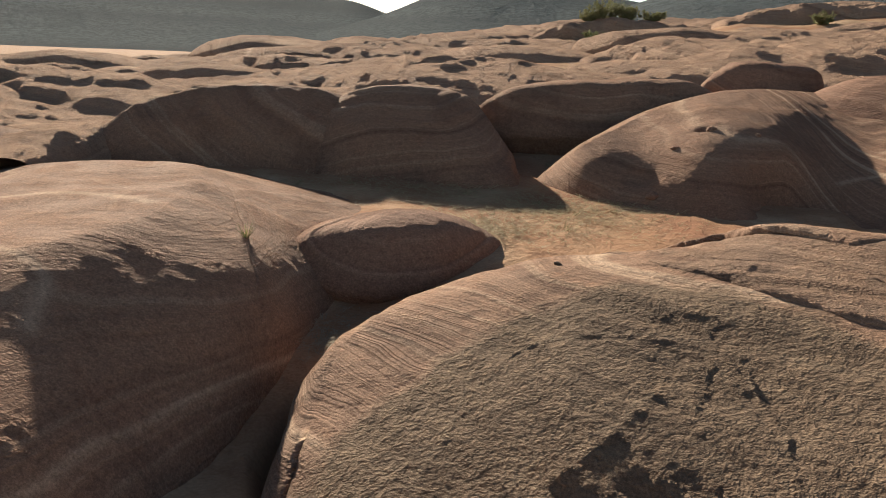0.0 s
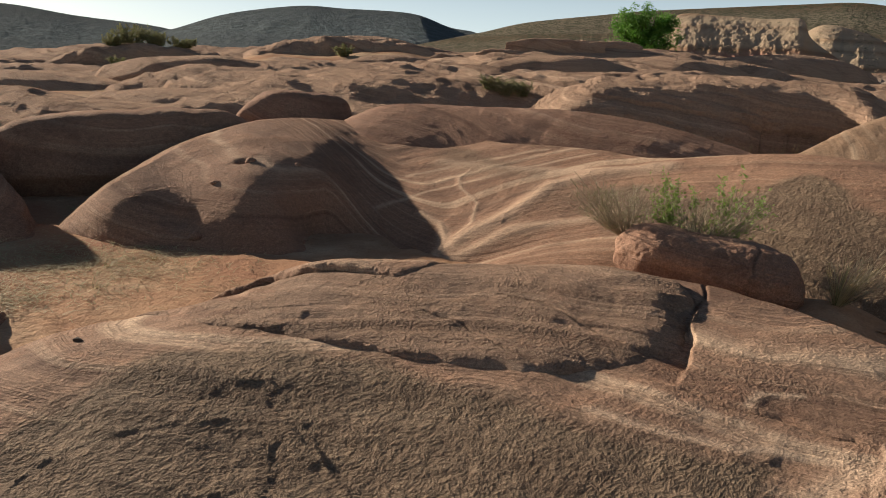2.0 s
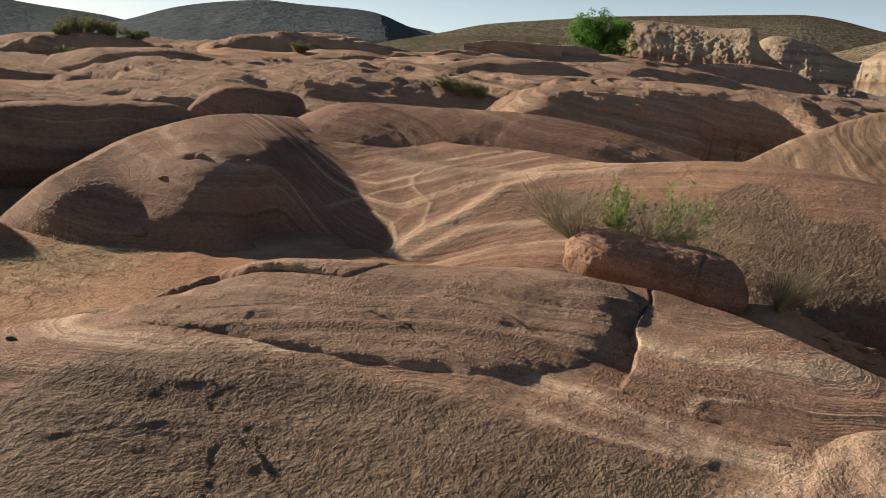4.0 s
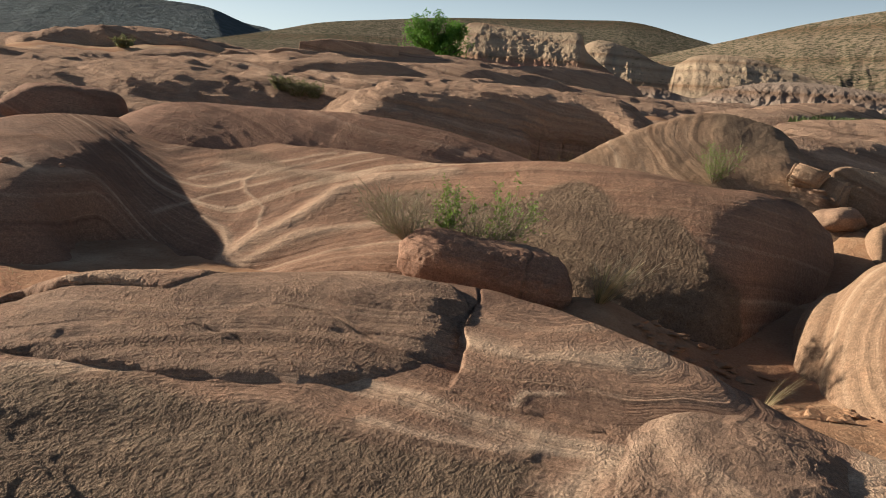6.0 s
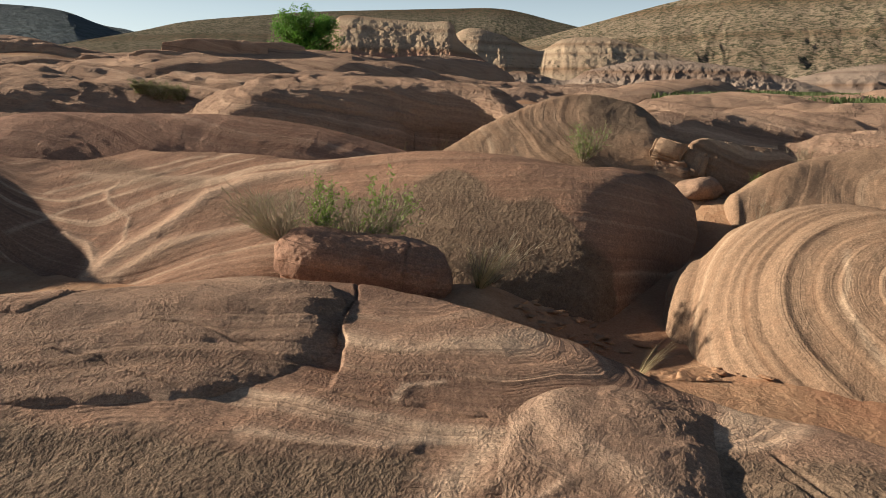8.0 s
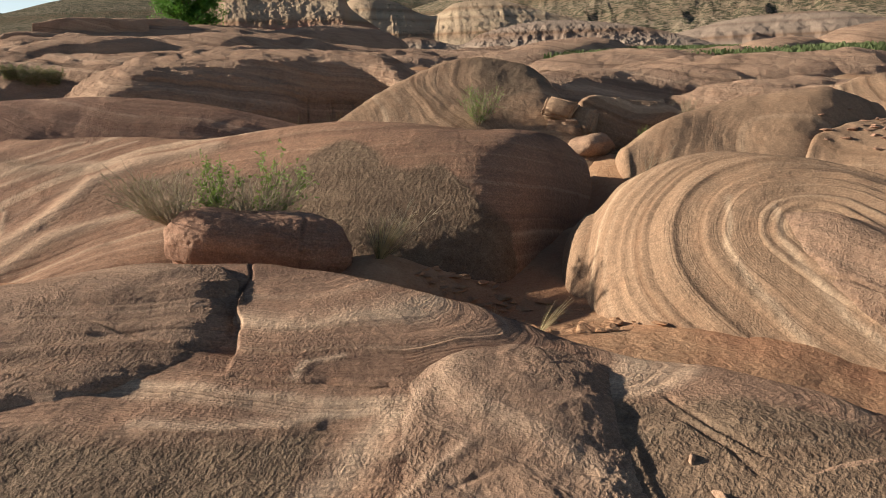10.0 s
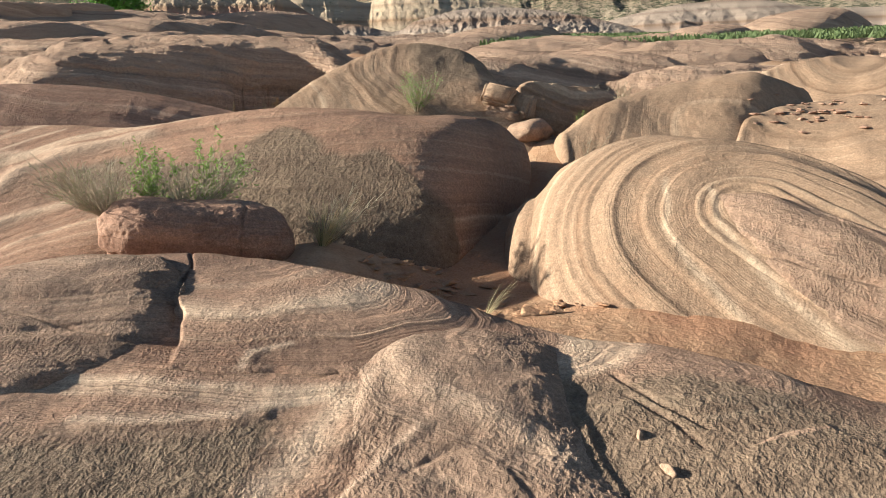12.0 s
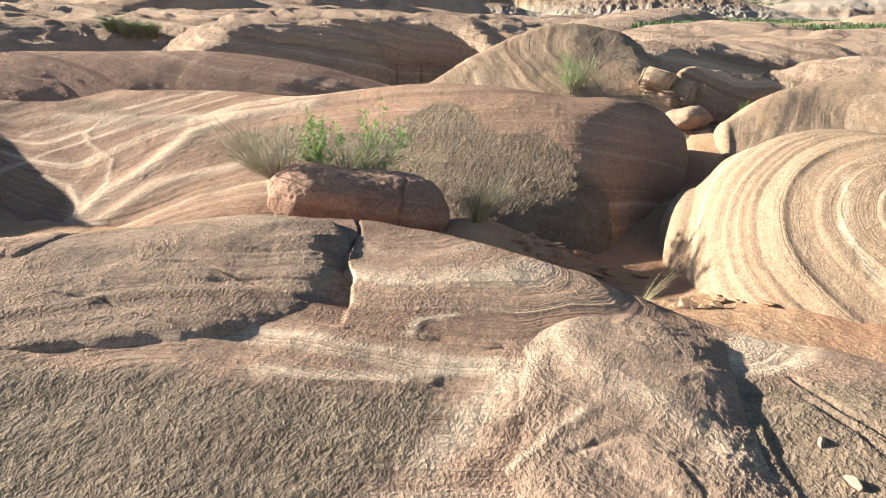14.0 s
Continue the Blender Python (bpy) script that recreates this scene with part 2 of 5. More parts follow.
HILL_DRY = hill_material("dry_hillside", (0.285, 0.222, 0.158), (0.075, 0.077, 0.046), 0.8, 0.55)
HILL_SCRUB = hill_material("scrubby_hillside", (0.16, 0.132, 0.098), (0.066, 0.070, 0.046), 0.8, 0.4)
# air haze put into the colours: blue-grey instead of plain soil and scrub
HILL_FAR = hill_material("far_hill_haze_tint", (0.098, 0.113, 0.122), (0.080, 0.095, 0.098), 0.9, 0.1)
BLUFF = hill_material("tan_bluff_clay", (0.40, 0.30, 0.21), (0.10, 0.10, 0.05), 0.3, 2.0)
RED_BLUFF = hill_material("red_bluff_clay", (0.40, 0.30, 0.21), (0.10, 0.10, 0.05), 0.2, 2.0, 7.6)
GREY_BADLAND = hill_material("grey_badland_clay", (0.29, 0.222, 0.175), (0.12, 0.12, 0.07), 0.0, 3.0)


def plain(name, colour, rough=0.8, vary=0.25, scale=20.0, through_light=0.0):
    m, tree, bsdf = nodes_of(name)
    coord = tree.nodes.new("ShaderNodeTexCoord").outputs["Object"]
    n = noise_at(tree, coord, scale, 3.0)
    c = ramp(tree, n, [(0.3, tuple(v * (1 - vary) for v in colour)), (0.7, tuple(v * (1 + vary) for v in colour))]).outputs[0]
    tree.links.new(c, bsdf.inputs["Base Color"])
    bsdf.inputs["Roughness"].default_value = rough
    bsdf.inputs["Specular IOR Level"].default_value = 0.25
    if through_light:
        t = tree.nodes.new("ShaderNodeBsdfTranslucent")
        tree.links.new(c, t.inputs[0])
        mix = tree.nodes.new("ShaderNodeMixShader")
        mix.inputs[0].default_value = through_light
        out = tree.nodes["Material Output"]
        tree.links.new(bsdf.outputs[0], mix.inputs[1])
        tree.links.new(t.outputs[0], mix.inputs[2])
        tree.links.new(mix.outputs[0], out.inputs[0])
    return m


LEAF = plain("fresh_green_leaf", (0.20, 0.28, 0.065), 0.55, 0.3, 30, 0.35)
TREE_LEAF = plain("tree_leaf", (0.12, 0.26, 0.035), 0.6, 0.35, 2.0, 0.3)
DRY_LEAF = plain("olive_dry_leaf", (0.22, 0.22, 0.10), 0.7, 0.3, 30, 0.25)
STRAW = plain("dry_straw", (0.42, 0.34, 0.19), 0.7, 0.3, 15, 0.2)
TWIG = plain("dry_twig", (0.33, 0.27, 0.19), 0.85, 0.3, 25)
BARK = plain("bark", (0.10, 0.075, 0.055), 0.9, 0.3, 5)
GRASS_GREEN = plain("green_grass", (0.105, 0.135, 0.052), 0.7, 0.35, 0.6, 0.25)


# ---------------------------------------------------------------- mesh helpers
def grid_mesh(name, pts, material, bed=None, parent=None):
    """A smooth sheet from an array of places (n, m, 3)."""
    n, m = pts.shape[:2]
    mesh = bpy.data.meshes.new(name)
    idx = np.arange(n * m, dtype=np.int32).reshape(n, m)
    quads = np.stack([idx[:-1, :-1], idx[1:, :-1], idx[1:, 1:], idx[:-1, 1:]], -1).reshape(-1, 4)
    fill(mesh, pts.reshape(-1, 3), quads, True)
    if bed is not None:
        a = mesh.attributes.new("bed", "FLOAT", "POINT")
        a.data.foreach_set("value", bed.reshape(-1).astype(np.float32))
    mesh.materials.append(material)
    ob = new(name, mesh)
    ob.parent = parent
    return ob


def fill(mesh, verts, faces, soft):
    k = faces.shape[1]
    mesh.vertices.add(len(verts))
    mesh.vertices.foreach_set("co", np.ascontiguousarray(verts, dtype=np.float32).ravel())
    mesh.loops.add(faces.size)
    mesh.loops.foreach_set("vertex_index", np.ascontiguousarray(faces, dtype=np.int32).ravel())
    mesh.polygons.add(len(faces))
    mesh.polygons.foreach_set("loop_start", np.arange(0, faces.size, k, dtype=np.int32))
    mesh.polygons.foreach_set("use_smooth", np.full(len(faces), soft))
    mesh.update(calc_edges=True)


def normals_of(p):
    du = np.gradient(p, axis=0)
    dv = np.gradient(p, axis=1)
    n = np.cross(du, dv)
    ln = np.linalg.norm(n, axis=-1, keepdims=True)
    n = np.where(ln > 1e-9, n / np.maximum(ln, 1e-9), np.array([0, 0, 1.0]))
    return np.where(n[..., 2:3] < -0.3, -n, n)


# ---------------------------------------------------------------- the ground
EYE = np.array([0.7, 0.7])


def rise(az):
    """Degrees above the eye at which the rock plateau ends, by direction (degrees left of +y)."""
    return np.interp(-az, [-60, -32, -25, -18, -12, 0, 7, 13, 23, 33, 43, 48, 53, 60, 64, 75, 89, 120],
                     [-1.6, -1.2, -0.4, 0.3, 1.1, 2.1, 2.9, 3.6, 4.3, 4.2, 4.1, 3.2, 2.3, 2.0, 1.9, 1.6, 1.4, 0.6])


def ground(x, y):
    x, y = np.asarray(x, float), np.asarray(y, float)
    dx, dy = x - EYE[0], y - EYE[1]
    r = np.hypot(dx, dy)
    az = np.degrees(np.arctan2(-dx, dy))
    near = 1.18 - 0.42 * np.exp(-((x + 0.6) ** 2 / 0.5 + (y - 3.1) ** 2 / 1.3)) - 0.26 * np.exp(-((x - 5.25) ** 2 + (y - 3.05) ** 2) / 0.7)
    near = near - 0.25 * np.exp(-((x - 5.0) ** 2 + (y - 0.4) ** 2) / 2.0)  - 0.2 * np.exp(-((x + 0.3) ** 2 + (y - 4.6) ** 2) / 0.35)
    near = near + 0.2 * np.exp(-((x - 4.85) ** 2 + (y - 3.9) ** 2) / 0.16) + 0.1 * np.exp(-((x - 5.2) ** 2 + (y - 3.5) ** 2) / 0.12)
    under = np.full(np.shape(x), 9.0)
    for ax, ay, bx, by in ((0.28, 3.3, 0.55, 2.6), (0.55, 2.6, 1.2, 2.4), (1.2, 2.4, 2.3, 2.0), (2.3, 2.0, 2.6, 0.8), (2.6, 0.8, 2.5, -0.6)):
        k = np.clip(((x - ax) * (bx - ax) + (y - ay) * (by - ay)) / ((bx - ax) ** 2 + (by - ay) ** 2), 0, 1)
        under = np.minimum(under, np.hypot(x - ax - k * (bx - ax), y - ay - k * (by - ay)))
    near = near - 0.8 * smooth(0.85, 0.45, under) + 0.40 * np.exp(-((x - 8.7) ** 2 + (y - 3.75) ** 2) / 0.5)
    up = rise(az)
    up = up - (2.0 + 0.55 * (up + 1.2)) * np.exp(-np.maximum(r - 10, 0) / 9.0)
    plateau = 2.05 + np.minimum(r, 34) * np.tan(np.radians(up))
    w = smooth(6.5, 14.5, r)
    z = near * (1 - w) + plateau * w
    left = smooth(-2, 20, az)
    beyond = 2.2 * (1 - left) - 4.0 * left
    far = smooth(28, 60, r)
    behind = smooth(85, 125, np.abs(az + 25))
    z = z * (1 - far) + beyond * far
    return z * (1 - behind) + (0.9 - 0.01 * np.minimum(r, 200)) * behind


def build_ground():
    az = np.radians(np.concatenate([np.linspace(50, -105, 480), np.linspace(-105, -310, 70)[1:]]))
    r = 0.05 * (2600 / 0.05) ** np.linspace(0, 1, 400) ** 0.82
    a, q = np.meshgrid(az, r, indexing="ij")
    x, y = EYE[0] - q * np.sin(a), EYE[1] + q * np.cos(a)
    z = ground(x, y)
    p = np.stack([x, y, np.zeros_like(x)], -1)
    z = z + 0.02 * fbm(p * 2.2, 3, 5) * smooth(0.5, 2, q) + 0.006 * fbm(p * 11, 3, 6) * smooth(30, 5, q)
    z = z + 0.25 * fbm(p * 0.25, 4, 8) * smooth(9, 18, q) * smooth(70, 40, q)
    p[..., 2] = z
    ob = grid_mesh("ground", p, SAND, z * 1.0)
    return tagged(ob, "red sandy ground between the sandstone mounds", "ground", kind="structure")


build_ground()


# ---------------------------------------------------------------- rock mounds
def mound(name, stations, pf, pb, material, label, bed=("plane", 0.1, -0.2, 1.0), size=(120, 90), rough=1.0, sink=0.12,
          floor=None, dents=(), seed=0, overhang=0.0, ledge=1.0, lumps=1.0, grooves=(), scarps=(), jag=0.0, steps=1.0, shelf=None, crusted=0.0, crust_from=-99.0, crust_to=99.0, parent=None, category="rock", group="", drape=None, washed=(), crust_more=None):
    """A rock swept along stations (foot x, y, crest x, y, z, back foot x, y); pf and pb shape the two flanks."""
    nu, nv = size
    body = catmull(stations, nu - 16)
    ends = []
    for edge, inner in ((body[0], body[3]), (body[-1], body[-4])):
        way = edge[2:4] - inner[2:4]
        way = way / max(1e-6, np.linalg.norm(way))
        reach = 0.35 * min(np.linalg.norm(edge[0:2] - edge[2:4]), np.linalg.norm(edge[5:7] - edge[2:4]))
        low = 0.0 if drape else min(float(ground(edge[2], edge[3])) - sink, edge[4]) if floor is None else (floor(edge[2], edge[3]) if callable(floor) else floor)
        rows = []
        for k in range(1, 9):
            turn = k / 8 * math.pi / 2
            row, keep = edge.copy(), max(0.02, math.cos(turn))
            row[2:4] = edge[2:4] + way * reach * math.sin(turn)
            row[0:2] = row[2:4] + (edge[0:2] - edge[2:4]) * keep
            row[5:7] = row[2:4] + (edge[5:7] - edge[2:4]) * keep
            row[4] = low + (edge[4] - low) * keep
            rows.append(row)
        ends.append(rows)
    st = np.array(ends[0][::-1] + list(body) + ends[1])
    f, c, b, zc = st[:, 0:2], st[:, 2:4], st[:, 5:7], st[:, 4]
    s = np.linspace(-1, 1, nv)
    s = np.sign(s) * np.abs(s) ** 0.8
    S = s[None, :, None]
    plan = np.where(S < 0, c[:, None] + (f - c)[:, None] * -S, c[:, None] + (b - c)[:, None] * S)
    foot = np.where(s[None, :] < 0, ground(f[:, 0], f[:, 1])[:, None], ground(b[:, 0], b[:, 1])[:, None]) - sink
    if callable(floor):
        ff, fb = np.array([floor(*v) for v in f]), np.array([floor(*v) for v in b])
        foot = np.where(s[None, :] < 0, ff[:, None], fb[:, None])
    elif floor is not None:
        foot = foot * 0 + floor
    front = st[:, 7:8] if st.shape[1] > 7 else pf
    prof = 1 - np.abs(s)[None] ** np.where(s[None] < 0, front, pb) + 0 * zc[:, None]
    if shelf:
        share, bend = (st[:, 8:9] if st.shape[1] > 8 else shelf[0]), shelf[1]
        prof = np.where(s[None] < 0, 1 - share * np.abs(s)[None] ** bend - (1 - share) * np.abs(s)[None] ** front, prof)
    p = np.zeros((nu, nv, 3))
    p[..., :2] = plan
    p[..., 2] = foot + (np.maximum(zc[:, None], foot + 0.001) - foot) * prof
    if drape:
        under = np.array([drape(a, b) for a, b in p[..., :2].reshape(-1, 2)]).reshape(nu, nv)
        p[..., 2] = under - 0.03 + (zc[:, None] + 0.03) * prof
    if overhang:
        low = smooth(0.45, 0.0, prof)[..., None] * np.where(S < 0, 1.0, 0.4)
        p[..., :2] += overhang * low * (c[:, None] - plan) * 1.0
    if jag:
        side = (f - c) / np.maximum(1e-6, np.linalg.norm(f - c, axis=1, keepdims=True))
        bite = np.concatenate([f, f[:, :1] * 0], 1)
        bite = jag * (vnoise(bite * 3.0, seed + 21) + 0.22 * vnoise(bite * 9.0, seed + 22) + 0.10 * vnoise(bite * 26.0, seed + 23))
        p[..., :2] += side[:, None] * (bite[:, None] * np.where(s < 0, np.abs(s) ** 3, 0)[None])[..., None]
    q = p
    n = normals_of(q)
    for dx, dy, dz, dr, depth in dents:
        d2 = ((q - np.array([dx, dy, dz])) ** 2).sum(-1) / dr ** 2
        q = q - n * (depth * np.exp(-d2))[..., None]
    for width, depth, path in grooves:
        q = q - n * (depth * np.exp(-(off_line(q, path) / width) ** 2))[..., None]
    for width, depth, path in scarps:
        q = q - n * (depth * downside(q, path, width))[..., None]
    h = bedding(q, bed)
    fade = smooth(0.0, 0.12, prof)
    off = lumps * (0.030 * fbm(q * 1.5, 2, seed) + 0.006 * fbm(q * 6, 3, seed + 3))
    off = off + ledge * (0.010 * line(h * 8, seed + 5) + 0.005 * line(h * 26, seed + 6))
    off = off + 0.0006 * rough * fbm(q * 70, 2, seed + 9) * (0.4 + smooth(-0.2, 0.4, vnoise(q * 1.6, seed + 12)))
    off = off + lumps * 0.0014 * fbm(q * 13, 4, seed + 16, 0.6) * smooth(-0.35, 0.35, vnoise(q * 1.1, seed + 17))
    stair = h * 11 + 0.8 * vnoise(q * 1.7, seed + 18)
    stair = stair - np.floor(stair)
    off = off + steps * 0.004 * (stair - smooth(0.86, 1.0, stair)) * smooth(-0.15, 0.35, vnoise(q * 0.8, seed + 19))
    q = q + n * (off * fade)[..., None]
    ob = grid_mesh(name, q, material, h, parent)
    if crusted:
        depth = -s[None] + 0.16 * fbm(q * 1.1, 3, seed + 14) + 0.03 * line(h * 9, seed + 15)
        cover = smooth(crusted - 0.05, crusted + 0.06, depth) * smooth(crust_from, crust_from + 0.7, q[..., 0] + 0.2 * fbm(q * 1.3, 2, 77)) * smooth(crust_to + 0.12, crust_to, q[..., 0] + 0.2 * fbm(q * 2.3, 3, 78))
        if crust_more:
            cover = np.maximum(cover, crust_more(q))
        mark = ob.data.attributes.new("crust", "FLOAT", "POINT")
        mark.data.foreach_set("value", cover.reshape(-1).astype(np.float32))
    if washed:
        lines = np.zeros(q.shape[:2])
        for width, path in washed:
            lines = np.maximum(lines, np.exp(-(off_line(q, path) / (width * (1 + 0.4 * vnoise(q * 3, 88)))) ** 2))
        mark = ob.data.attributes.new("washed", "FLOAT", "POINT")
        mark.data.foreach_set("value", lines.reshape(-1).astype(np.float32))
    return tagged(ob, label, "" if parent else category, group)


def downside(q, path, width):
    """1 just past a wandering broken line on its right-hand side, fading over width, 0 on the left."""
    xy = q[..., :2] + 0.025 * np.stack([vnoise(q * 6, 73), vnoise(q * 6, 74)], -1) + 0.008 * np.stack([vnoise(q * 24, 75), vnoise(q * 24, 76)], -1)
    best, side = np.full(q.shape[:2], 9.0), np.zeros(q.shape[:2])
    along = np.zeros(q.shape[:2])
    for k, ((ax, ay), (bx, by)) in enumerate(zip(path[:-1], path[1:])):
        ab = np.array([bx - ax, by - ay])
        d = xy - np.array([ax, ay])
        t = np.clip((d @ ab) / (ab @ ab), 0, 1)
        far = np.linalg.norm(d - t[..., None] * ab, axis=-1)
        cross = ab[1] * d[..., 0] - ab[0] * d[..., 1]
        near = far < best
        best, side, along = np.where(near, far, best), np.where(near, cross, side), np.where(near, (k + t) / (len(path) - 1), along)
    return np.where(side > 0, smooth(0.0, 0.02, best) * np.exp(-(best / width) ** 2), 0.0) * np.sin(np.pi * along) ** 0.5


def zone(xy, path, soft=0.05):
    """1 inside a closed outline in plan, 0 outside, fading over soft."""
    x, y = xy[..., 0], xy[..., 1]
    odd = np.zeros(x.shape, bool)
    best = np.full(x.shape, 9.0)
    for (ax, ay), (bx, by) in zip(path, path[1:] + path[:1]):
        odd ^= ((ay > y) != (by > y)) & (x < ax + (bx - ax) * (y - ay) / (by - ay if by != ay else 1e-9))
        t = np.clip(((x - ax) * (bx - ax) + (y - ay) * (by - ay)) / ((bx - ax) ** 2 + (by - ay) ** 2), 0, 1)
        best = np.minimum(best, np.hypot(x - ax - t * (bx - ax), y - ay - t * (by - ay)))
    return np.where(odd, 0.5 + 0.5 * smooth(0, soft, best), 0.5 - 0.5 * smooth(0, soft, best))


def ridge_crust(q):
    """The crust on the ridge, with wandering edges."""
    xy = q[..., :2] + 0.07 * np.stack([fbm(q * 2.6, 3, 171), fbm(q * 2.6, 3, 172)], -1)
    return np.maximum(zone(xy, CRUST_FRONT), 0.9 * zone(xy, CRUST_SIDE))


def off_line(q, path):
    """Plan distance from a broken line that wanders a little."""
    xy = q[..., :2] + 0.018 * np.stack([vnoise(q * 4, 71), vnoise(q * 4, 72)], -1)
    best = np.full(q.shape[:2], 9.0)
    for (ax, ay), (bx, by) in zip(path[:-1], path[1:]):
        ab = np.array([bx - ax, by - ay])
        t = np.clip(((xy - np.array([ax, ay])) @ ab) / (ab @ ab), 0, 1)
        best = np.minimum(best, np.linalg.norm(xy - np.array([ax, ay]) - t[..., None] * ab, axis=-1))
    return best


def bedding(q, bed):
    """Height within the bedding: tilted layers, rings round a core, or a fan."""
    kind, *v = bed
    wob = 0.10 * vnoise(q * 0.9, 31) + 0.03 * vnoise(q * 2.7, 32)
    if kind == "plane":
        nrm = np.array(v[:3]) / np.linalg.norm(v[:3])
        return q @ nrm + wob
    if kind == "ring":
        d = (q - np.array(v[:3])) * np.array(v[3:6])
        return np.sqrt((d ** 2).sum(-1)) + 1.0 * wob
    if kind == "hook":
        a, b = np.array(v[:3]), np.array(v[3:6])
        k = np.clip(((q - a) @ (b - a)) / ((b - a) @ (b - a)), 0, 1)
        return np.linalg.norm((q - a - k[..., None] * (b - a)) * np.array([1.0, 0.9, 0.8]), axis=-1) + 0.8 * wob
    if kind == "mix":
        w = smooth(2.9, 4.0, q[..., 0])
        return bedding(q, ("plane", 0.1, -0.1, 1.0)) * (1 - w) + bedding(q, ("fan",) + tuple(v)) * w
    d = q[..., :2] - np.array(v[:2])
    return v[2] * np.arctan2(d[..., 1], d[..., 0]) + v[3] * np.hypot(d[..., 0], d[..., 1]) + v[4] * q[..., 2] + 0.5 * wob


NEAR_DOME = [(-0.24, 2.62, -0.26, 3.70, 1.10, -0.2, 4.4), (-0.1, 2.45, -0.04, 3.95, 1.20, 0.15, 4.9), (0.12, 2.1, 0.45, 4.2, 1.30, 0.75, 5.4),
             (0.50, 1.7, 1.10, 4.4, 1.40, 1.5, 5.6), (0.90, 1.4, 1.95, 4.5, 1.50, 2.4, 5.6), (1.20, 1.1, 2.75, 4.15, 1.545, 3.4, 5.2),
             (1.45, 0.8, 3.40, 3.6, 1.57, 4.1, 4.3), (1.60, 0.5, 3.60, 2.80, 1.485, 4.4, 3.1), (1.65, 0.1, 3.60, 1.9, 1.33, 4.6, 2.1),
             (1.60, -0.4, 3.50, 1.0, 1.27, 4.6, 1.1), (1.50, -1.0, 3.30, 0.0, 1.20, 4.4, -0.1), (1.30, -1.5, 2.90, -0.9, 0.80, 4.0, -1.2)]
# where the dark grainy crust lies on the ridge: its front flank, and the shoulder by the hump
CRUST_FRONT = [(-0.5, 2.2), (-0.1, 3.0), (0.2, 3.5), (0.6, 3.85), (1.05, 4.05), (1.5, 3.95), (1.78, 3.68), (2.0, 3.45), (2.2, 3.2), (2.36, 2.95), (2.51, 2.69), (2.64, 2.54),
               (2.76, 2.45), (2.72, 2.36), (2.5, 2.34), (2.2, 2.3), (1.6, 1.9), (0.8, 1.4), (-0.5, 1.4)]
CRUST_SIDE = [(2.2, 1.95), (2.6, 1.98), (2.95, 1.9), (3.3, 1.95), (3.5, 1.75), (3.62, 1.3), (3.66, 0.6), (3.6, -0.2), (3.4, -1.2), (1.2, -1.6), (1.4, 0.6)]
# broken edges on the ridge: the ground falls on the right-hand side of each line
RIDGE_STEPS = ((0.35, 0.007, [(2.20, 3.26), (2.36, 2.97), (2.51, 2.71), (2.64, 2.56), (2.78, 2.46), (2.92, 2.34)]),
               (0.13, 0.040, [(3.36, 3.46), (3.15, 3.26), (3.02, 3.17), (2.92, 3.06), (2.78, 2.96)]),
               (0.15, 0.005, [(2.92, 2.72), (2.99, 2.73), (3.10, 2.66), (3.24, 2.50), (3.38, 2.38)]),
               (0.20, 0.012, [(2.90, 1.25), (3.06, 1.43), (3.22, 1.56), (3.48, 1.72)]),
               (0.10, 0.012, [(3.38, 0.64), (3.50, 0.85)]))
RIDGE_STEPS += (
               (0.35, 0.0035, [(0.21, 2.70), (0.31, 3.02), (0.38, 3.25), (0.51, 3.45), (0.65, 3.56), (0.87, 3.58), (1.05, 3.57), (1.35, 3.52)]),
               (0.09, 0.009, [(1.50, 2.50), (1.49, 2.93), (1.47, 3.21), (1.43, 3.42)]),
               (0.07, 0.006, [(1.42, 3.28), (1.39, 3.46), (1.34, 3.62)]),
               (0.05, 0.006, [(1.10, 4.42), (1.30, 4.26), (1.43, 4.12), (1.60, 4.10), (1.70, 4.22)]))
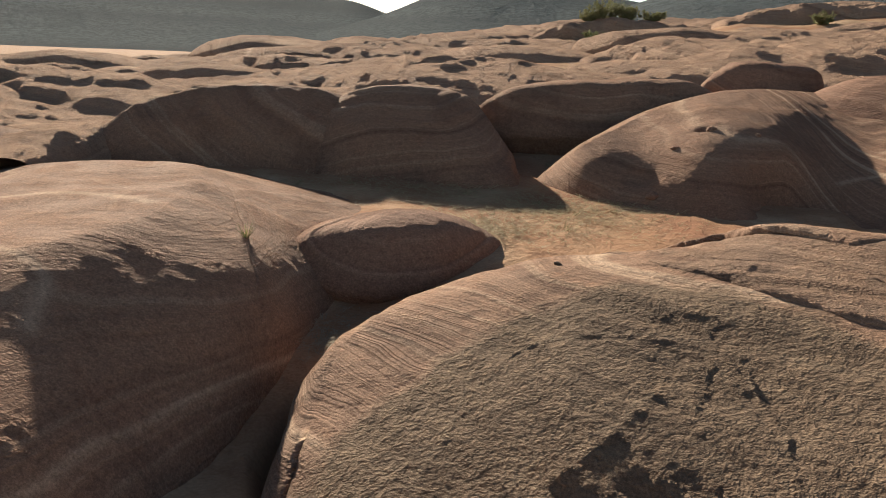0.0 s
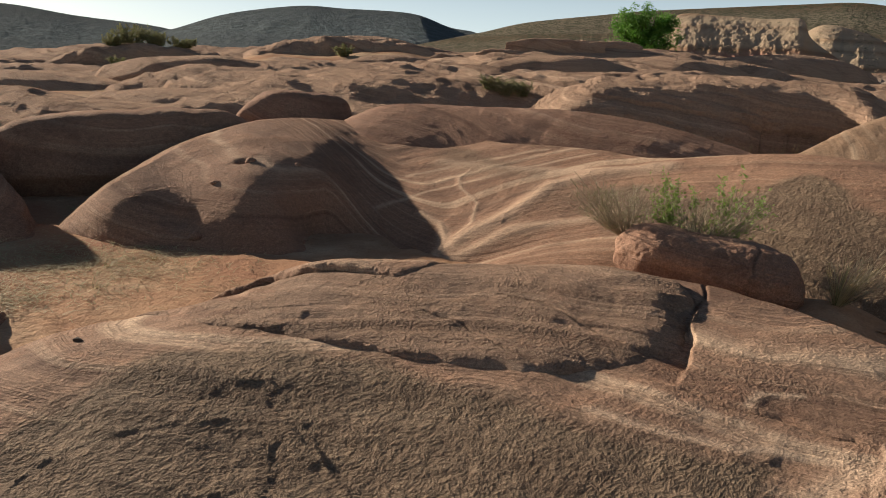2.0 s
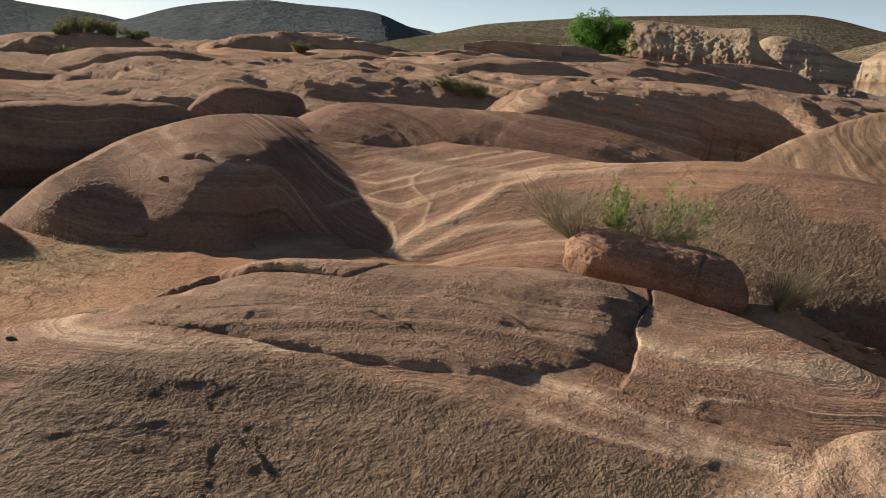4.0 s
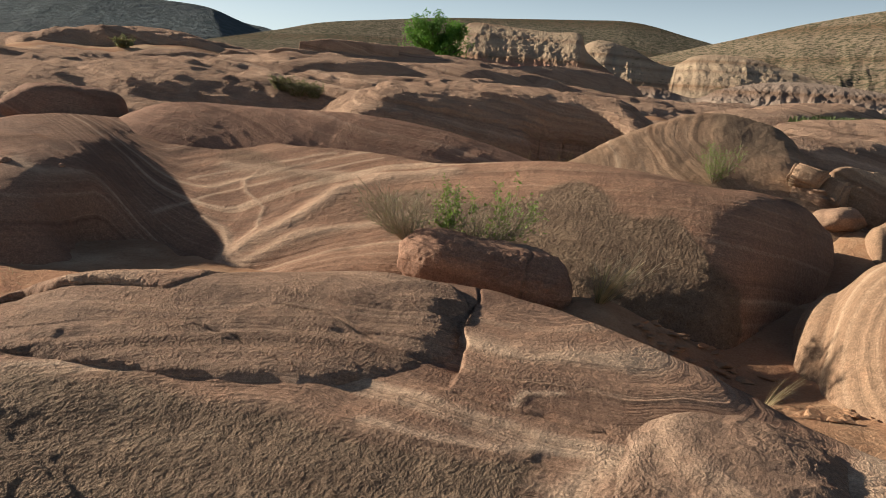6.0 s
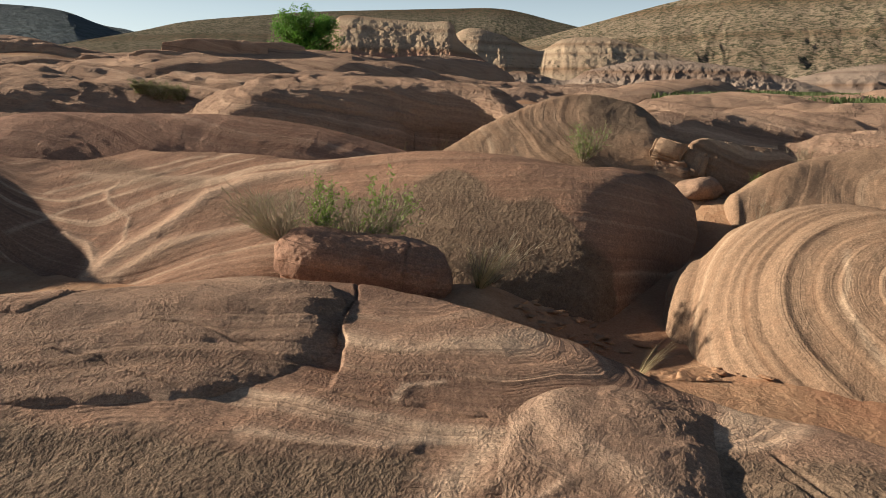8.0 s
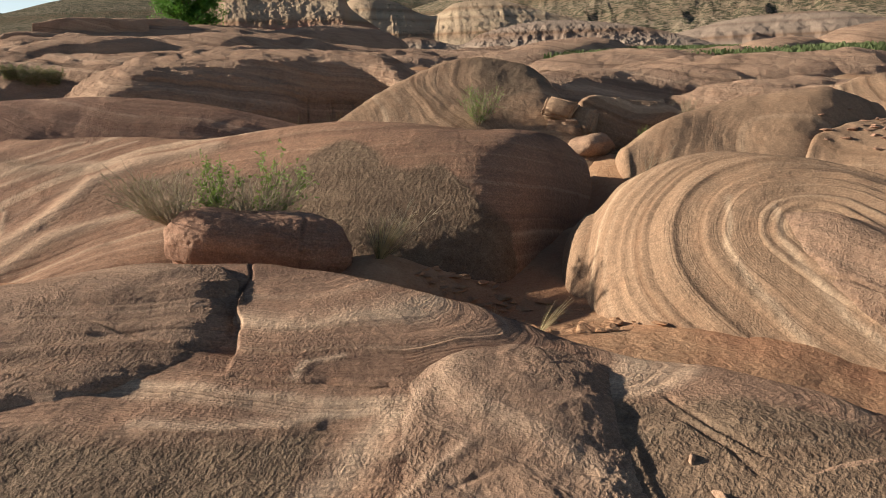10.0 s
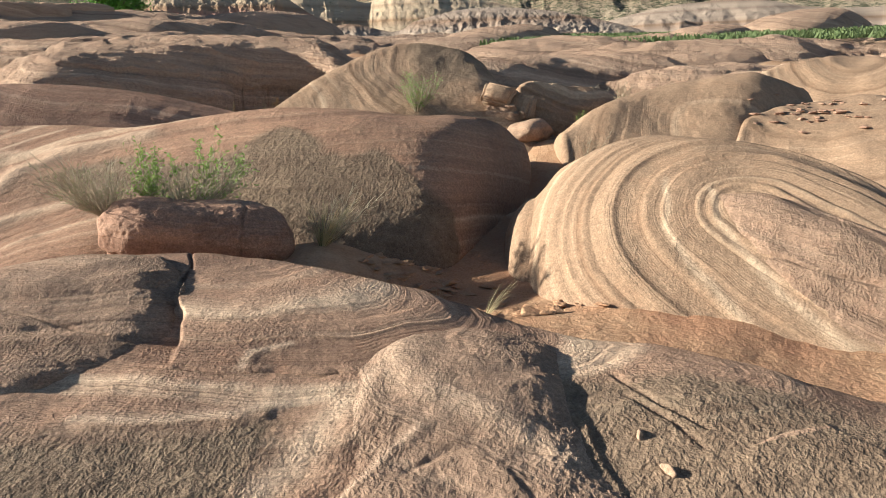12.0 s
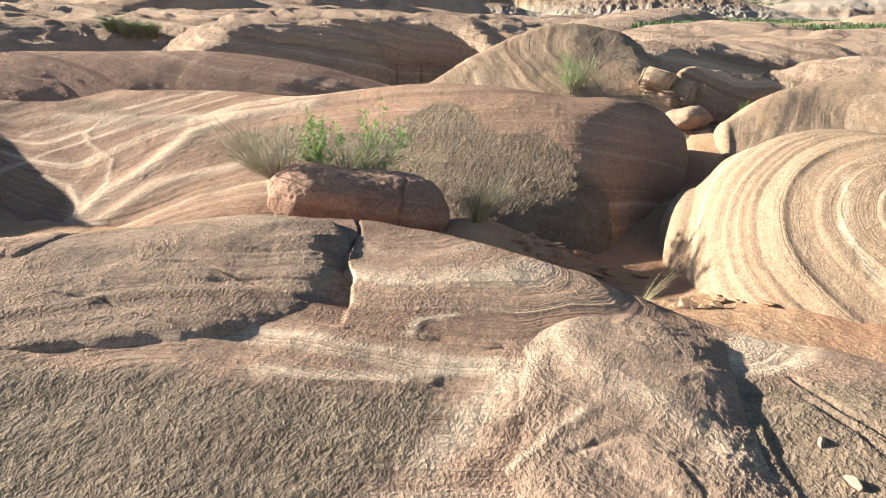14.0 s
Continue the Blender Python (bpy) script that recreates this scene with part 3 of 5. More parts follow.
mound("sandstone_ridge", NEAR_DOME, 1.35, 3.2, ROCK_NEAR, "broad rounded grey-tan sandstone ridge with grainy banded surface",
      ("plane", 0.20, 0.15, 1.0), (1100, 640), 1.0, seed=1, lumps=0.6, floor=lambda x, y: 0.80 - 0.25 * float(smooth(-0.1, 1.0, x)), crusted=9.0,
      crust_more=ridge_crust,
      scarps=RIDGE_STEPS, dents=((0.75, 3.0, 1.05, 0.4, -0.012),),
      grooves=((0.02, 0.005, [(1.42, 3.2), (1.45, 3.0), (1.48, 2.8), (1.47, 2.6), (1.5, 2.3)]), (0.02, 0.005, [(1.32, 3.34), (1.30, 3.22), (1.24, 3.12)]),
               
               (0.10, 0.004, [(2.5, 2.42), (2.8, 2.46), (2.95, 2.52)]), (0.012, 0.012, [(3.55, 1.55), (3.41, 1.35), (3.33, 1.16)]),
               (0.03, -0.004, [(0.60, 2.66), (0.82, 2.90), (0.95, 3.03), (1.07, 3.20)]), (0.05, -0.010, [(2.50, 2.17), (2.64, 2.17), (2.77, 2.18), (2.94, 2.21), (3.06, 2.27)]),
               (0.006, 0.012, [(2.77, 2.95), (2.83, 2.75), (2.94, 2.63), (2.99, 2.47), (3.05, 2.42)]),
               (0.014, 0.012, [(3.42, 1.46), (3.32, 1.26), (3.24, 1.15)]),
               (0.006, 0.016, [(3.25, 3.42), (3.4, 3.5), (3.54, 3.64), (3.7, 3.8)])),
      washed=((0.012, [(0.2, 2.72), (0.27, 2.95), (0.31, 3.12), (0.36, 3.36)]), (0.014, [(0.5, 2.7), (0.62, 2.86), (0.76, 2.93), (0.9, 2.99), (0.98, 3.12), (1.06, 3.19)]), (0.02, [(1.62, 3.42), (1.74, 3.34), (1.92, 3.26)]),
              (0.03, [(2.38, 3.0), (2.53, 2.75), (2.66, 2.6), (2.8, 2.5), (2.94, 2.37)]), (0.07, [(2.46, 2.30), (2.64, 2.28), (2.80, 2.29), (2.94, 2.29)]),
              (0.014, [(3.37, 1.16), (3.44, 1.05), (3.53, 0.97)]), (0.012, [(0.52, 3.46), (0.66, 3.58), (0.87, 3.60), (1.05, 3.59), (1.35, 3.54)]),
              (0.016, [(2.90, 2.74), (2.98, 2.76), (3.10, 2.68)])))
ridge = bpy.data.objects["sandstone_ridge"]


def on_ridge(x, y):
    """Height of the ridge's surface at a place."""
    hit, place, *_ = ridge.ray_cast(Vector((x, y, 9)), Vector((0, 0, -1)))
    return place.z if hit else 1.0


def knob(name, x, y, size, turn, seed, material, host=None):
    """A small hard lump standing out of the ridge."""
    bm = bmesh.new()
    bmesh.ops.create_icosphere(bm, subdivisions=3, radius=1.0)
    off = Vector((seed * 3.1, seed * 1.7, seed))
    for v in bm.verts:
        k = 1 + 0.28 * noise.noise(v.co * 1.3 + off) + 0.14 * noise.noise(v.co * 3.5 + off)
        v.co = Vector((v.co.x * size[0], v.co.y * size[1], v.co.z * size[2])) * k
    m = bpy.data.meshes.new(name)
    bm.to_mesh(m)
    bm.free()
    m.polygons.foreach_set("use_smooth", [True] * len(m.polygons))
    m.materials.append(material)
    ob = new(name, m)
    host = host or ridge
    hit, place, *_ = host.ray_cast(Vector((x, y, 9)), Vector((0, 0, -1)))
    ob.matrix_world = pose(x, y, place.z if hit else 1.2, 0, 0, turn)
    ob.parent = host
    return ob


bpy.context.view_layer.update()
for n, (x, y, a, b, c, turn) in enumerate(((3.235, 1.36, 0.022, 0.010, 0.020, 10), (3.11, 1.24, 0.032, 0.010, 0.022, 60))):
    knob("rock_knob", x, y, (a, b, c), turn, n + 1, ROCK_NEAR)


def vein(path, thick):
    """A thin hard vein standing proud of the ridge."""
    pts = catmull(path, 60)
    bm = bmesh.new()
    rings = []
    for k, (x, y) in enumerate(pts):
        t = pts[min(k + 1, 59)] - pts[max(k - 1, 0)]
        t = t / np.linalg.norm(t)
        w = thick * (0.25 + math.sin(math.pi * k / 59)) * (1 + 0.4 * noise.noise(Vector((x * 9, y * 9, 1))))
        z = on_ridge(x, y)
        rings.append([bm.verts.new((x - t[1] * w * o, y + t[0] * w * o, z + h * w)) for o, h in ((-2.2, -0.4), (-0.6, 0.35), (0.6, 0.35), (2.2, -0.4))])
    for r0, r1 in zip(rings[:-1], rings[1:]):
        for j in range(3):
            bm.faces.new((r0[j], r0[j + 1], r1[j + 1], r1[j]))
    m = bpy.data.meshes.new("vein")
    bm.to_mesh(m)
    bm.free()
    m.polygons.foreach_set("use_smooth", [True] * len(m.polygons))
    m.materials.append(ROCK_NEAR)
    ob = new("vein", m)
    ob.parent = ridge
    ob["label"] = "thin pale raised vein"


for path, thick in (([(3.3, 1.02), (3.4, 0.92), (3.5, 0.8)], 0.006),):
    vein(path, thick)
HUMP = [(fx, fy, cx, cy, up, bx, by) for fx, fy, cx, cy, up, bx, by in (
    (3.50, 2.27, 3.62, 2.02, 0.015, 3.70, 1.80), (3.22, 2.40, 3.36, 2.02, 0.05, 3.42, 1.64), (2.92, 2.33, 3.05, 1.9, 0.06, 3.18, 1.45),
    (2.62, 2.16, 2.75, 1.72, 0.06, 2.95, 1.28), (2.2, 1.75, 2.4, 1.4, 0.05, 2.65, 1.05))]
mound("rough_hump", HUMP, 3.2, 3.6, ROCK_ROUGH, "rough reddish crusted hump on the ridge", ("plane", 0.1, -0.2, 1.0), (320, 250), 2.6, seed=51, lumps=0.9, jag=0.04,
      floor=0.0, drape=on_ridge, parent=ridge, scarps=((0.07, 0.010, [(2.76, 1.52), (2.84, 1.72)]),),
      washed=((0.012, [(2.52, 2.11), (2.65, 2.06), (2.74, 2.04), (2.86, 1.98)]), (0.03, [(2.66, 2.16), (2.80, 2.2), (2.95, 2.25), (3.1, 2.3)])), grooves=((0.025, -0.010, [(2.52, 2.10), (2.65, 2.05), (2.74, 2.03), (2.86, 1.97)]), (0.012, 0.006, [(2.7, 1.95), (2.85, 1.85), (2.95, 1.7), (3.0, 1.55)]),))
SLAB = [(fx, fy, cx, cy, up * 0.75, bx, by) for fx, fy, cx, cy, up, bx, by in (
    (1.05, 4.75, 1.08, 4.9, 0.006, 1.15, 5.1), (1.22, 4.38, 1.4, 4.75, 0.015, 1.7, 5.2), (1.52, 4.06, 1.75, 4.5, 0.022, 2.1, 5.1), (1.87, 3.70, 2.1, 4.25, 0.028, 2.5, 4.95),
    (2.2, 3.40, 2.5, 4.0, 0.032, 3.0, 4.7), (2.58, 3.22, 2.85, 3.8, 0.06, 3.3, 4.4), (2.9, 3.08, 3.08, 3.6, 0.075, 3.4, 4.1), (3.12, 3.27, 3.22, 3.5, 0.05, 3.45, 3.85))]
mound("sandstone_slab", [row + (k, 0.15) for row, k in zip(SLAB, (40.0, 40.0, 40.0, 30.0, 14.0, 6.0, 4.0, 8.0))], 40.0, 2.5, ROCK_ROUGH, "reddish sandstone slab with a cracked undercut edge, lying on the ridge",
      ("plane", 0.22, 0.28, 1.0), (460, 220), 1.6, floor=0.0, drape=on_ridge, seed=2, overhang=0.03, lumps=0.35, jag=0.05, shelf=(0.1, 1.4),
      grooves=((0.005, 0.010, [(2.16, 3.92), (2.27, 3.75), (2.3, 3.55), (2.38, 3.35)]), (0.006, 0.012, [(2.55, 3.95), (2.66, 3.75), (2.7, 3.55), (2.78, 3.3)])),
      scarps=((0.06, 0.006, [(1.2, 4.62), (1.45, 4.45), (1.6, 4.3), (1.85, 4.22), (2.05, 4.0)]),))
slab = bpy.data.objects["sandstone_slab"]
bpy.context.view_layer.update()


def on_slab(x, y):
    """Height of the slab or, beside it, of the ridge."""
    hit, place, *_ = slab.ray_cast(Vector((x, y, 9)), Vector((0, 0, -1)))
    return max(place.z if hit else 0.0, on_ridge(x, y))


UPPER = [(1.18, 5.24, 1.30, 5.32, 0.02, 1.5, 5.7), (1.48, 4.95, 1.58, 5.08, 0.045, 2.0, 5.8), (1.75, 4.85, 1.87, 4.98, 0.05, 2.4, 5.7), (1.92, 4.55, 2.08, 4.7, 0.035, 2.8, 5.4),
         (2.10, 4.30, 2.28, 4.45, 0.015, 3.0, 5.0)]
mound("upper_layer", UPPER, 14.0, 2.0, ROCK_NEAR, "thin upper layer with a crumbling stepped edge", ("plane", 0.0, -0.2, 1.0), (360, 160), 1.6, floor=0.0, drape=on_slab, seed=63,
      lumps=0.3, jag=0.13, overhang=0.04, shelf=(0.2, 1.2), parent=slab)
LEFT_DOME = [(-0.79, 1.12, -1.5, 1.12, 0.70, -2.4, 0.89, 4.0, 0.8), (-0.67, 1.83, -1.75, 2.18, 1.32, -3.3, 2.07, 4.0, 0.8), (-0.66, 2.77, -1.7, 3.19, 1.50, -4.10, 3.48, 6.0, 0.65),
             (-0.56, 3.72, -1.38, 4.07, 1.53, -4.57, 4.66, 9.0, 0.45), (-0.48, 4.54, -1.56, 5.13, 1.55, -4.57, 5.84, 6.0, 0.55), (-0.25, 5.49, -1.97, 6.20, 1.50, -4.69, 7.02, 2.0, 0.9),
             (-0.15, 6.79, -2.09, 7.26, 1.28, -4.57, 7.97, 1.5, 0.95), (-0.8, 7.97, -2.33, 8.08, 0.98, -4.21, 8.56, 1.5, 0.95)]
mound("sandstone_dome", LEFT_DOME, 3.0, 2.0, ROCK_FLUTED, "large smooth sandstone dome with steep shaded flank above a gully",
      ("plane", 0.1, 0.1, 1.0), (640, 420), 1.2, seed=3, ledge=0.1, steps=0.0, lumps=0.6, shelf=(0.4, 1.3),
      grooves=((0.006, 0.008, [(-1.5, 5.6), (-1.2, 5.0), (-0.95, 4.5), (-0.78, 4.1), (-0.65, 3.8)]),),
      washed=((0.03, [(-2.4, 3.6), (-1.8, 3.5), (-1.4, 3.3), (-1.3, 3.0)]), (0.05, [(-2.8, 4.7), (-2.0, 4.7), (-1.5, 4.5)])))
DARK_LENS = [(-0.95, 5.1, -0.97, 5.2, 1.15, -0.97, 5.4), (-0.75, 4.75, -0.72, 5.2, 1.33, -0.7, 5.8), (-0.38, 4.6, -0.3, 5.3, 1.40, -0.3, 6.0),
             (0.05, 4.75, 0.08, 5.4, 1.36, 0.1, 6.0), (0.34, 5.2, 0.38, 5.5, 1.22, 0.4, 5.8), (0.45, 5.5, 0.5, 5.6, 1.0, 0.5, 5.7)]
mound("undercut_boulder", DARK_LENS, 3.6, 2.0, ROCK_RED, "low dark red undercut boulder beside the sand flat", size=(200, 130), seed=4, overhang=0.25, lumps=0.7)
LEFT_EDGE = [(-6.2, 5.8, -6.0, 6.6, 1.3, -6.2, 8.0), (-5.4, 6.3, -5.3, 7.0, 1.62, -5.5, 8.4), (-4.6, 6.6, -4.5, 7.3, 1.6, -4.6, 8.6), (-4.0, 6.9, -3.9, 7.5, 1.35, -4.0, 8.6)]
mound("sandstone_mound", LEFT_EDGE, 2.6, 2.0, ROCK_NEAR, "sandstone mound half in shade beyond the large dome", size=(140, 90), seed=44)
BACK_LEFT = [(-3.75, 7.6, -3.7, 7.9, 1.5, -3.7, 8.4), (-3.3, 7.7, -3.2, 8.4, 1.87, -3.4, 9.8), (-2.4, 7.9, -2.3, 8.8, 2.0, -2.4, 10.2),
             (-1.5, 7.95, -1.6, 8.8, 1.97, -1.6, 10.2), (-0.9, 8.1, -1.0, 8.8, 1.7, -1.0, 10.0)]
mound("sandstone_mound", BACK_LEFT, 5.0, 2.0, ROCK_FLUTED, "dark shaded sandstone mound with a pale banded top", ("plane", 0.5, -0.1, 1.0), (240, 160), seed=5, shelf=(0.62, 1.2))
BACK_MID = [(-1.8, 8.2, -1.7, 8.8, 1.6, -1.6, 10.0), (-1.3, 7.9, -1.3, 8.8, 1.98, -1.2, 10.4), (-0.6, 7.9, -0.6, 8.9, 2.06, -0.5, 10.6),
            (0.0, 7.7, -0.05, 8.85, 1.95, 0.0, 10.3), (0.55, 7.7, 0.3, 8.8, 1.6, 0.3, 9.8), (0.72, 7.85, 0.6, 8.4, 1.2, 0.55, 9.0)]
mound("sandstone_mound", BACK_MID, 5.0, 2.0, ROCK_FLUTED, "shaded sandstone mound at the edge of the sand flat", ("plane", -0.2, -0.1, 1.0), (240, 160), seed=6, shelf=(0.62, 1.2))
FLUTED = [(0.75, 8.0, 0.72, 8.3, 1.2, 0.8, 8.7, 4.0, 0.3), (1.15, 7.4, 1.15, 8.0, 1.60, 1.1, 9.2, 5.0, 0.4), (1.55, 7.05, 1.85, 8.9, 1.86, 1.7, 10.4, 5.0, 0.55),
          (2.05, 6.8, 2.65, 9.5, 2.09, 2.6, 11.2, 7.0, 0.46), (2.6, 6.7, 3.3, 9.8, 2.14, 3.5, 11.2, 5.0, 0.52), (3.05, 6.62, 4.0, 9.6, 2.12, 4.4, 10.9, 1.6, 0.8)]
FLUTED += [
          (3.25, 6.4, 4.7, 8.9, 2.03, 5.2, 10.0, 1.8, 0.7), (3.32, 6.05, 5.0, 7.8, 2.01, 5.7, 9.0, 1.0, 0.8), (3.4, 5.6, 5.35, 7.1, 2.01, 6.2, 8.2, 1.0, 0.7),
          (3.7, 5.1, 5.5, 6.4, 1.98, 6.6, 7.4, 1.05, 0.5), (4.3, 4.6, 5.7, 5.8, 2.05, 7.0, 6.7, 1.2, 0.3), (4.95, 4.1, 6.0, 5.1, 2.11, 7.5, 5.9, 1.5, 0.1), (5.3, 3.62, 6.3, 4.55, 2.07, 7.9, 5.3, 2.1, 0.05),
          (5.55, 3.35, 6.65, 4.25, 2.00, 8.0, 4.8, 3.0, 0.05), (5.9, 3.35, 7.0, 4.0, 1.98, 8.0, 4.6, 3.0, 0.05), (6.3, 3.38, 7.4, 3.8, 1.88, 8.1, 4.3, 2.6, 0.05), (6.8, 3.42, 7.75, 3.72, 1.68, 8.2, 4.1, 2.6, 0.05)]
FLUTES = ([(3.45, 6.42), (3.7, 6.50), (3.94, 6.50), (4.27, 6.51), (4.70, 6.65), (5.01, 6.50), (5.41, 6.02)], [(3.4, 6.3), (3.6, 6.26), (4.01, 6.25), (4.39, 6.02), (4.75, 5.76)],
          [(4.37, 7.62), (4.25, 7.57), (4.12, 7.32), (4.08, 6.91), (3.89, 6.65), (3.66, 6.57)], [(4.43, 7.08), (4.31, 6.81), (4.13, 6.74), (3.8, 6.55)], [(4.28, 8.07), (4.62, 7.31), (5.04, 6.55), (5.35, 6.16)],
          [(3.4, 6.35), (3.6, 6.6), (3.7, 6.9), (3.66, 7.2)])
mound("fluted_dome", FLUTED, 1.0, 2.0, ROCK_FLUTED, "long sandstone dome with shaded hollow, pale flutes and dark crust", ("mix", 3.1, 5.9, 0.7, 0.15, 0.9), (1150, 460), 1.0,
      seed=8, lumps=0.4, ledge=0.4, steps=0.6, crusted=0.22, crust_from=4.2, crust_to=5.75, shelf=(0.7, 1.05),
      dents=((2.92, 7.25, 1.40, 0.36, 0.36), (2.65, 7.05, 1.32, 0.25, 0.12), (2.25, 8.0, 1.80, 0.06, 0.05), (1.62, 7.4, 1.45, 0.12, 0.06), (1.5, 7.15, 1.3, 0.08, 0.04), (2.7, 7.9, 1.75, 0.03, 0.02)),
      grooves=((0.10, -0.030, FLUTES[0]), (0.09, -0.022, FLUTES[1]), (0.03, -0.007, FLUTES[2]), (0.04, -0.006, FLUTES[3]), (0.10, -0.020, FLUTES[4]), (0.03, -0.010, FLUTES[5]), (0.16, 0.02, [(3.6, 6.05), (4.0, 6.0), (4.5, 6.0)]), (0.3, -0.05, [(3.75, 5.45), (4.1, 5.3), (4.6, 5.3)])),
      washed=((0.09, FLUTES[0]), (0.07, FLUTES[1]), (0.022, FLUTES[2]), (0.08, FLUTES[4]), (0.05, FLUTES[5]), (0.03, [(3.4, 7.6), (4.0, 7.5), (4.7, 7.2), (5.3, 6.9)]), (0.025, [(3.9, 8.0), (4.5, 7.8), (5.1, 7.4)])))
fluted = bpy.data.objects["fluted_dome"]
bpy.context.view_layer.update()
for n, (x, y, a, b, c, turn) in enumerate(((2.32, 7.95, 0.05, 0.04, 0.035, 20), (2.72, 7.88, 0.03, 0.025, 0.02, 60), (1.95, 7.7, 0.04, 0.025, 0.02, 0), (1.7, 7.2, 0.06, 0.05, 0.04, 40))):
    knob("nodule", x, y, (a, b, c), turn, n + 8, ROCK_RED, fluted)
SWIRL = [(5.5, 2.72, 6.3, 2.98, 1.44, 6.9, 3.05), (5.15, 2.45, 6.4, 2.78, 1.67, 7.6, 2.9), (5.0, 2.1, 6.55, 2.4, 1.83, 8.0, 2.5), (5.0, 1.7, 6.6, 1.95, 1.86, 8.0, 1.9),
         (5.02, 1.2, 6.5, 1.4, 1.79, 7.8, 1.3), (5.05, 0.6, 6.3, 0.8, 1.62, 7.4, 0.7), (5.1, 0.0, 6.0, 0.1, 1.32, 6.9, 0.0), (5.3, -0.6, 5.8, -0.5, 1.0, 6.4, -0.5)]
mound("banded_dome", SWIRL, 1.7, 2.0, ROCK_PALE, "pale sandstone dome with swirling hooked bands, sunlit", ("hook", 5.85, 1.42, 1.5, 5.2, 0.1, 1.1), (700, 460), seed=10, ledge=1.0, lumps=0.6, steps=2.0,
      washed=((0.035, [(5.92, 1.66), (5.70, 1.58), (5.52, 1.38), (5.32, 1.15), (5.17, 0.86), (5.1, 0.5)]), (0.025, [(5.95, 1.95), (5.6, 1.85), (5.35, 1.6), (5.15, 1.3)])))
swirl = bpy.data.objects["banded_dome"]


def on_swirl(x, y):
    """Height of the banded dome's surface at a place."""
    hit, place, *_ = swirl.ray_cast(Vector((x, y, 9)), Vector((0, 0, -1)))
    return place.z if hit else 1.0


bpy.context.view_layer.update()
CORE = [(5.82, 1.60, 5.88, 1.57, 0.012, 5.93, 1.5), (5.62, 1.45, 5.78, 1.38, 0.05, 5.96, 1.30), (5.45, 1.22, 5.63, 1.1, 0.065, 5.90, 1.0), (5.30, 1.02, 5.5, 0.85, 0.065, 5.82, 0.7),
        (5.2, 0.75, 5.4, 0.55, 0.06, 5.75, 0.4), (5.15, 0.4, 5.35, 0.2, 0.05, 5.65, 0.05)]
mound("rough_core", CORE, 9.0, 3.0, ROCK_ROUGH, "rough brown core of the swirl", ("plane", 0.1, -0.2, 1.0), (200, 120), 1.8, seed=52, lumps=0.5,
      floor=0.0, drape=on_swirl, parent=swirl, jag=0.02, shelf=(0.3, 1.3), grooves=((0.010, 0.022, [(5.58, 1.5), (5.53, 1.38), (5.50, 1.2), (5.44, 0.99), (5.40, 0.69)]),))


def rounded_block(name, at, half, turns, power, label, seed, material, cracks=()):
    """A long block with blunt rounded edges; cracks: places along its length."""
    u = np.linspace(-math.pi, math.pi, 300)[:, None]
    v = np.linspace(-math.pi / 2, math.pi / 2, 130)[None]

    def bent(a):
        return np.sign(a) * np.abs(a) ** (2 / power)

    p = np.stack([bent(np.cos(v)) * bent(np.sin(u)), -bent(np.cos(v)) * bent(np.cos(u)), bent(np.sin(v)) + 0 * u], -1)
    n = p / np.maximum(1e-6, np.linalg.norm(p, axis=-1, keepdims=True))
    p = p * np.array(half)
    p[..., 2] += 0.05 * half[2] * np.sin(p[..., 0] / half[0] * 2.2)
    h = p[..., 2] + 0.1 * p[..., 1]
    off = 0.030 * fbm(p * 3.2, 2, seed) + 0.010 * fbm(p * 11, 3, seed + 1) + 0.004 * line(h * 30, seed + 2) + 0.0025 * fbm(p * 45, 2, seed + 3)
    off = off - 0.035 * np.exp(-((p[..., 2] + 0.55 * half[2] + 0.02 * vnoise(p * 6, 5)) / 0.035) ** 2)
    for c in cracks:
        off = off - 0.016 * np.exp(-((p[..., 0] - c - 0.02 * vnoise(p * 9, 4)) / 0.006) ** 2)
    ob = grid_mesh(name, p + n * off[..., None], material, h)
    ob.matrix_world = pose(*at, *turns)
    return tagged(ob, label, "rock")


rounded_block("red_block", (4.41, 4.49, 1.41), (0.60, 0.28, 0.23), (0, 9, -50), 2.8, "blunt red sandstone block with a vertical crack under a shrub", 11, ROCK_RED, (0.27,))
LONG = [(3.6, 9.3, 3.6, 9.8, 2.0, 3.6, 10.5), (4.0, 8.7, 4.3, 9.6, 2.33, 4.6, 11.0), (4.7, 8.1, 5.1, 8.95, 2.36, 5.8, 10.2), (5.4, 7.5, 5.85, 8.25, 2.36, 6.7, 9.3),
        (6.0, 6.9, 6.4, 7.55, 2.28, 7.3, 8.4), (6.6, 6.4, 6.85, 6.9, 2.12, 7.5, 7.5), (7.0, 6.1, 7.1, 6.35, 1.95, 7.5, 6.8)]
LONG = [(fx - 0.45, fy - 0.45, cx, cy, cz, bx, by) for fx, fy, cx, cy, cz, bx, by in LONG]
mound("long_mound", LONG, 1.5, 2.0, ROCK_RED, "long low reddish sandstone back with faint bands", size=(300, 180), seed=12, lumps=0.35, ledge=0.5)
LENS_ROCK = [(2.9, 10.6, 2.85, 10.8, 2.15, 2.9, 11.2), (3.2, 10.4, 3.2, 10.9, 2.42, 3.2, 11.6), (3.7, 10.3, 3.75, 10.9, 2.45, 3.8, 11.6), (4.1, 10.35, 4.15, 10.8, 2.40, 4.2, 11.3),
             (4.3, 10.6, 4.32, 10.75, 2.1, 4.3, 11.0)]
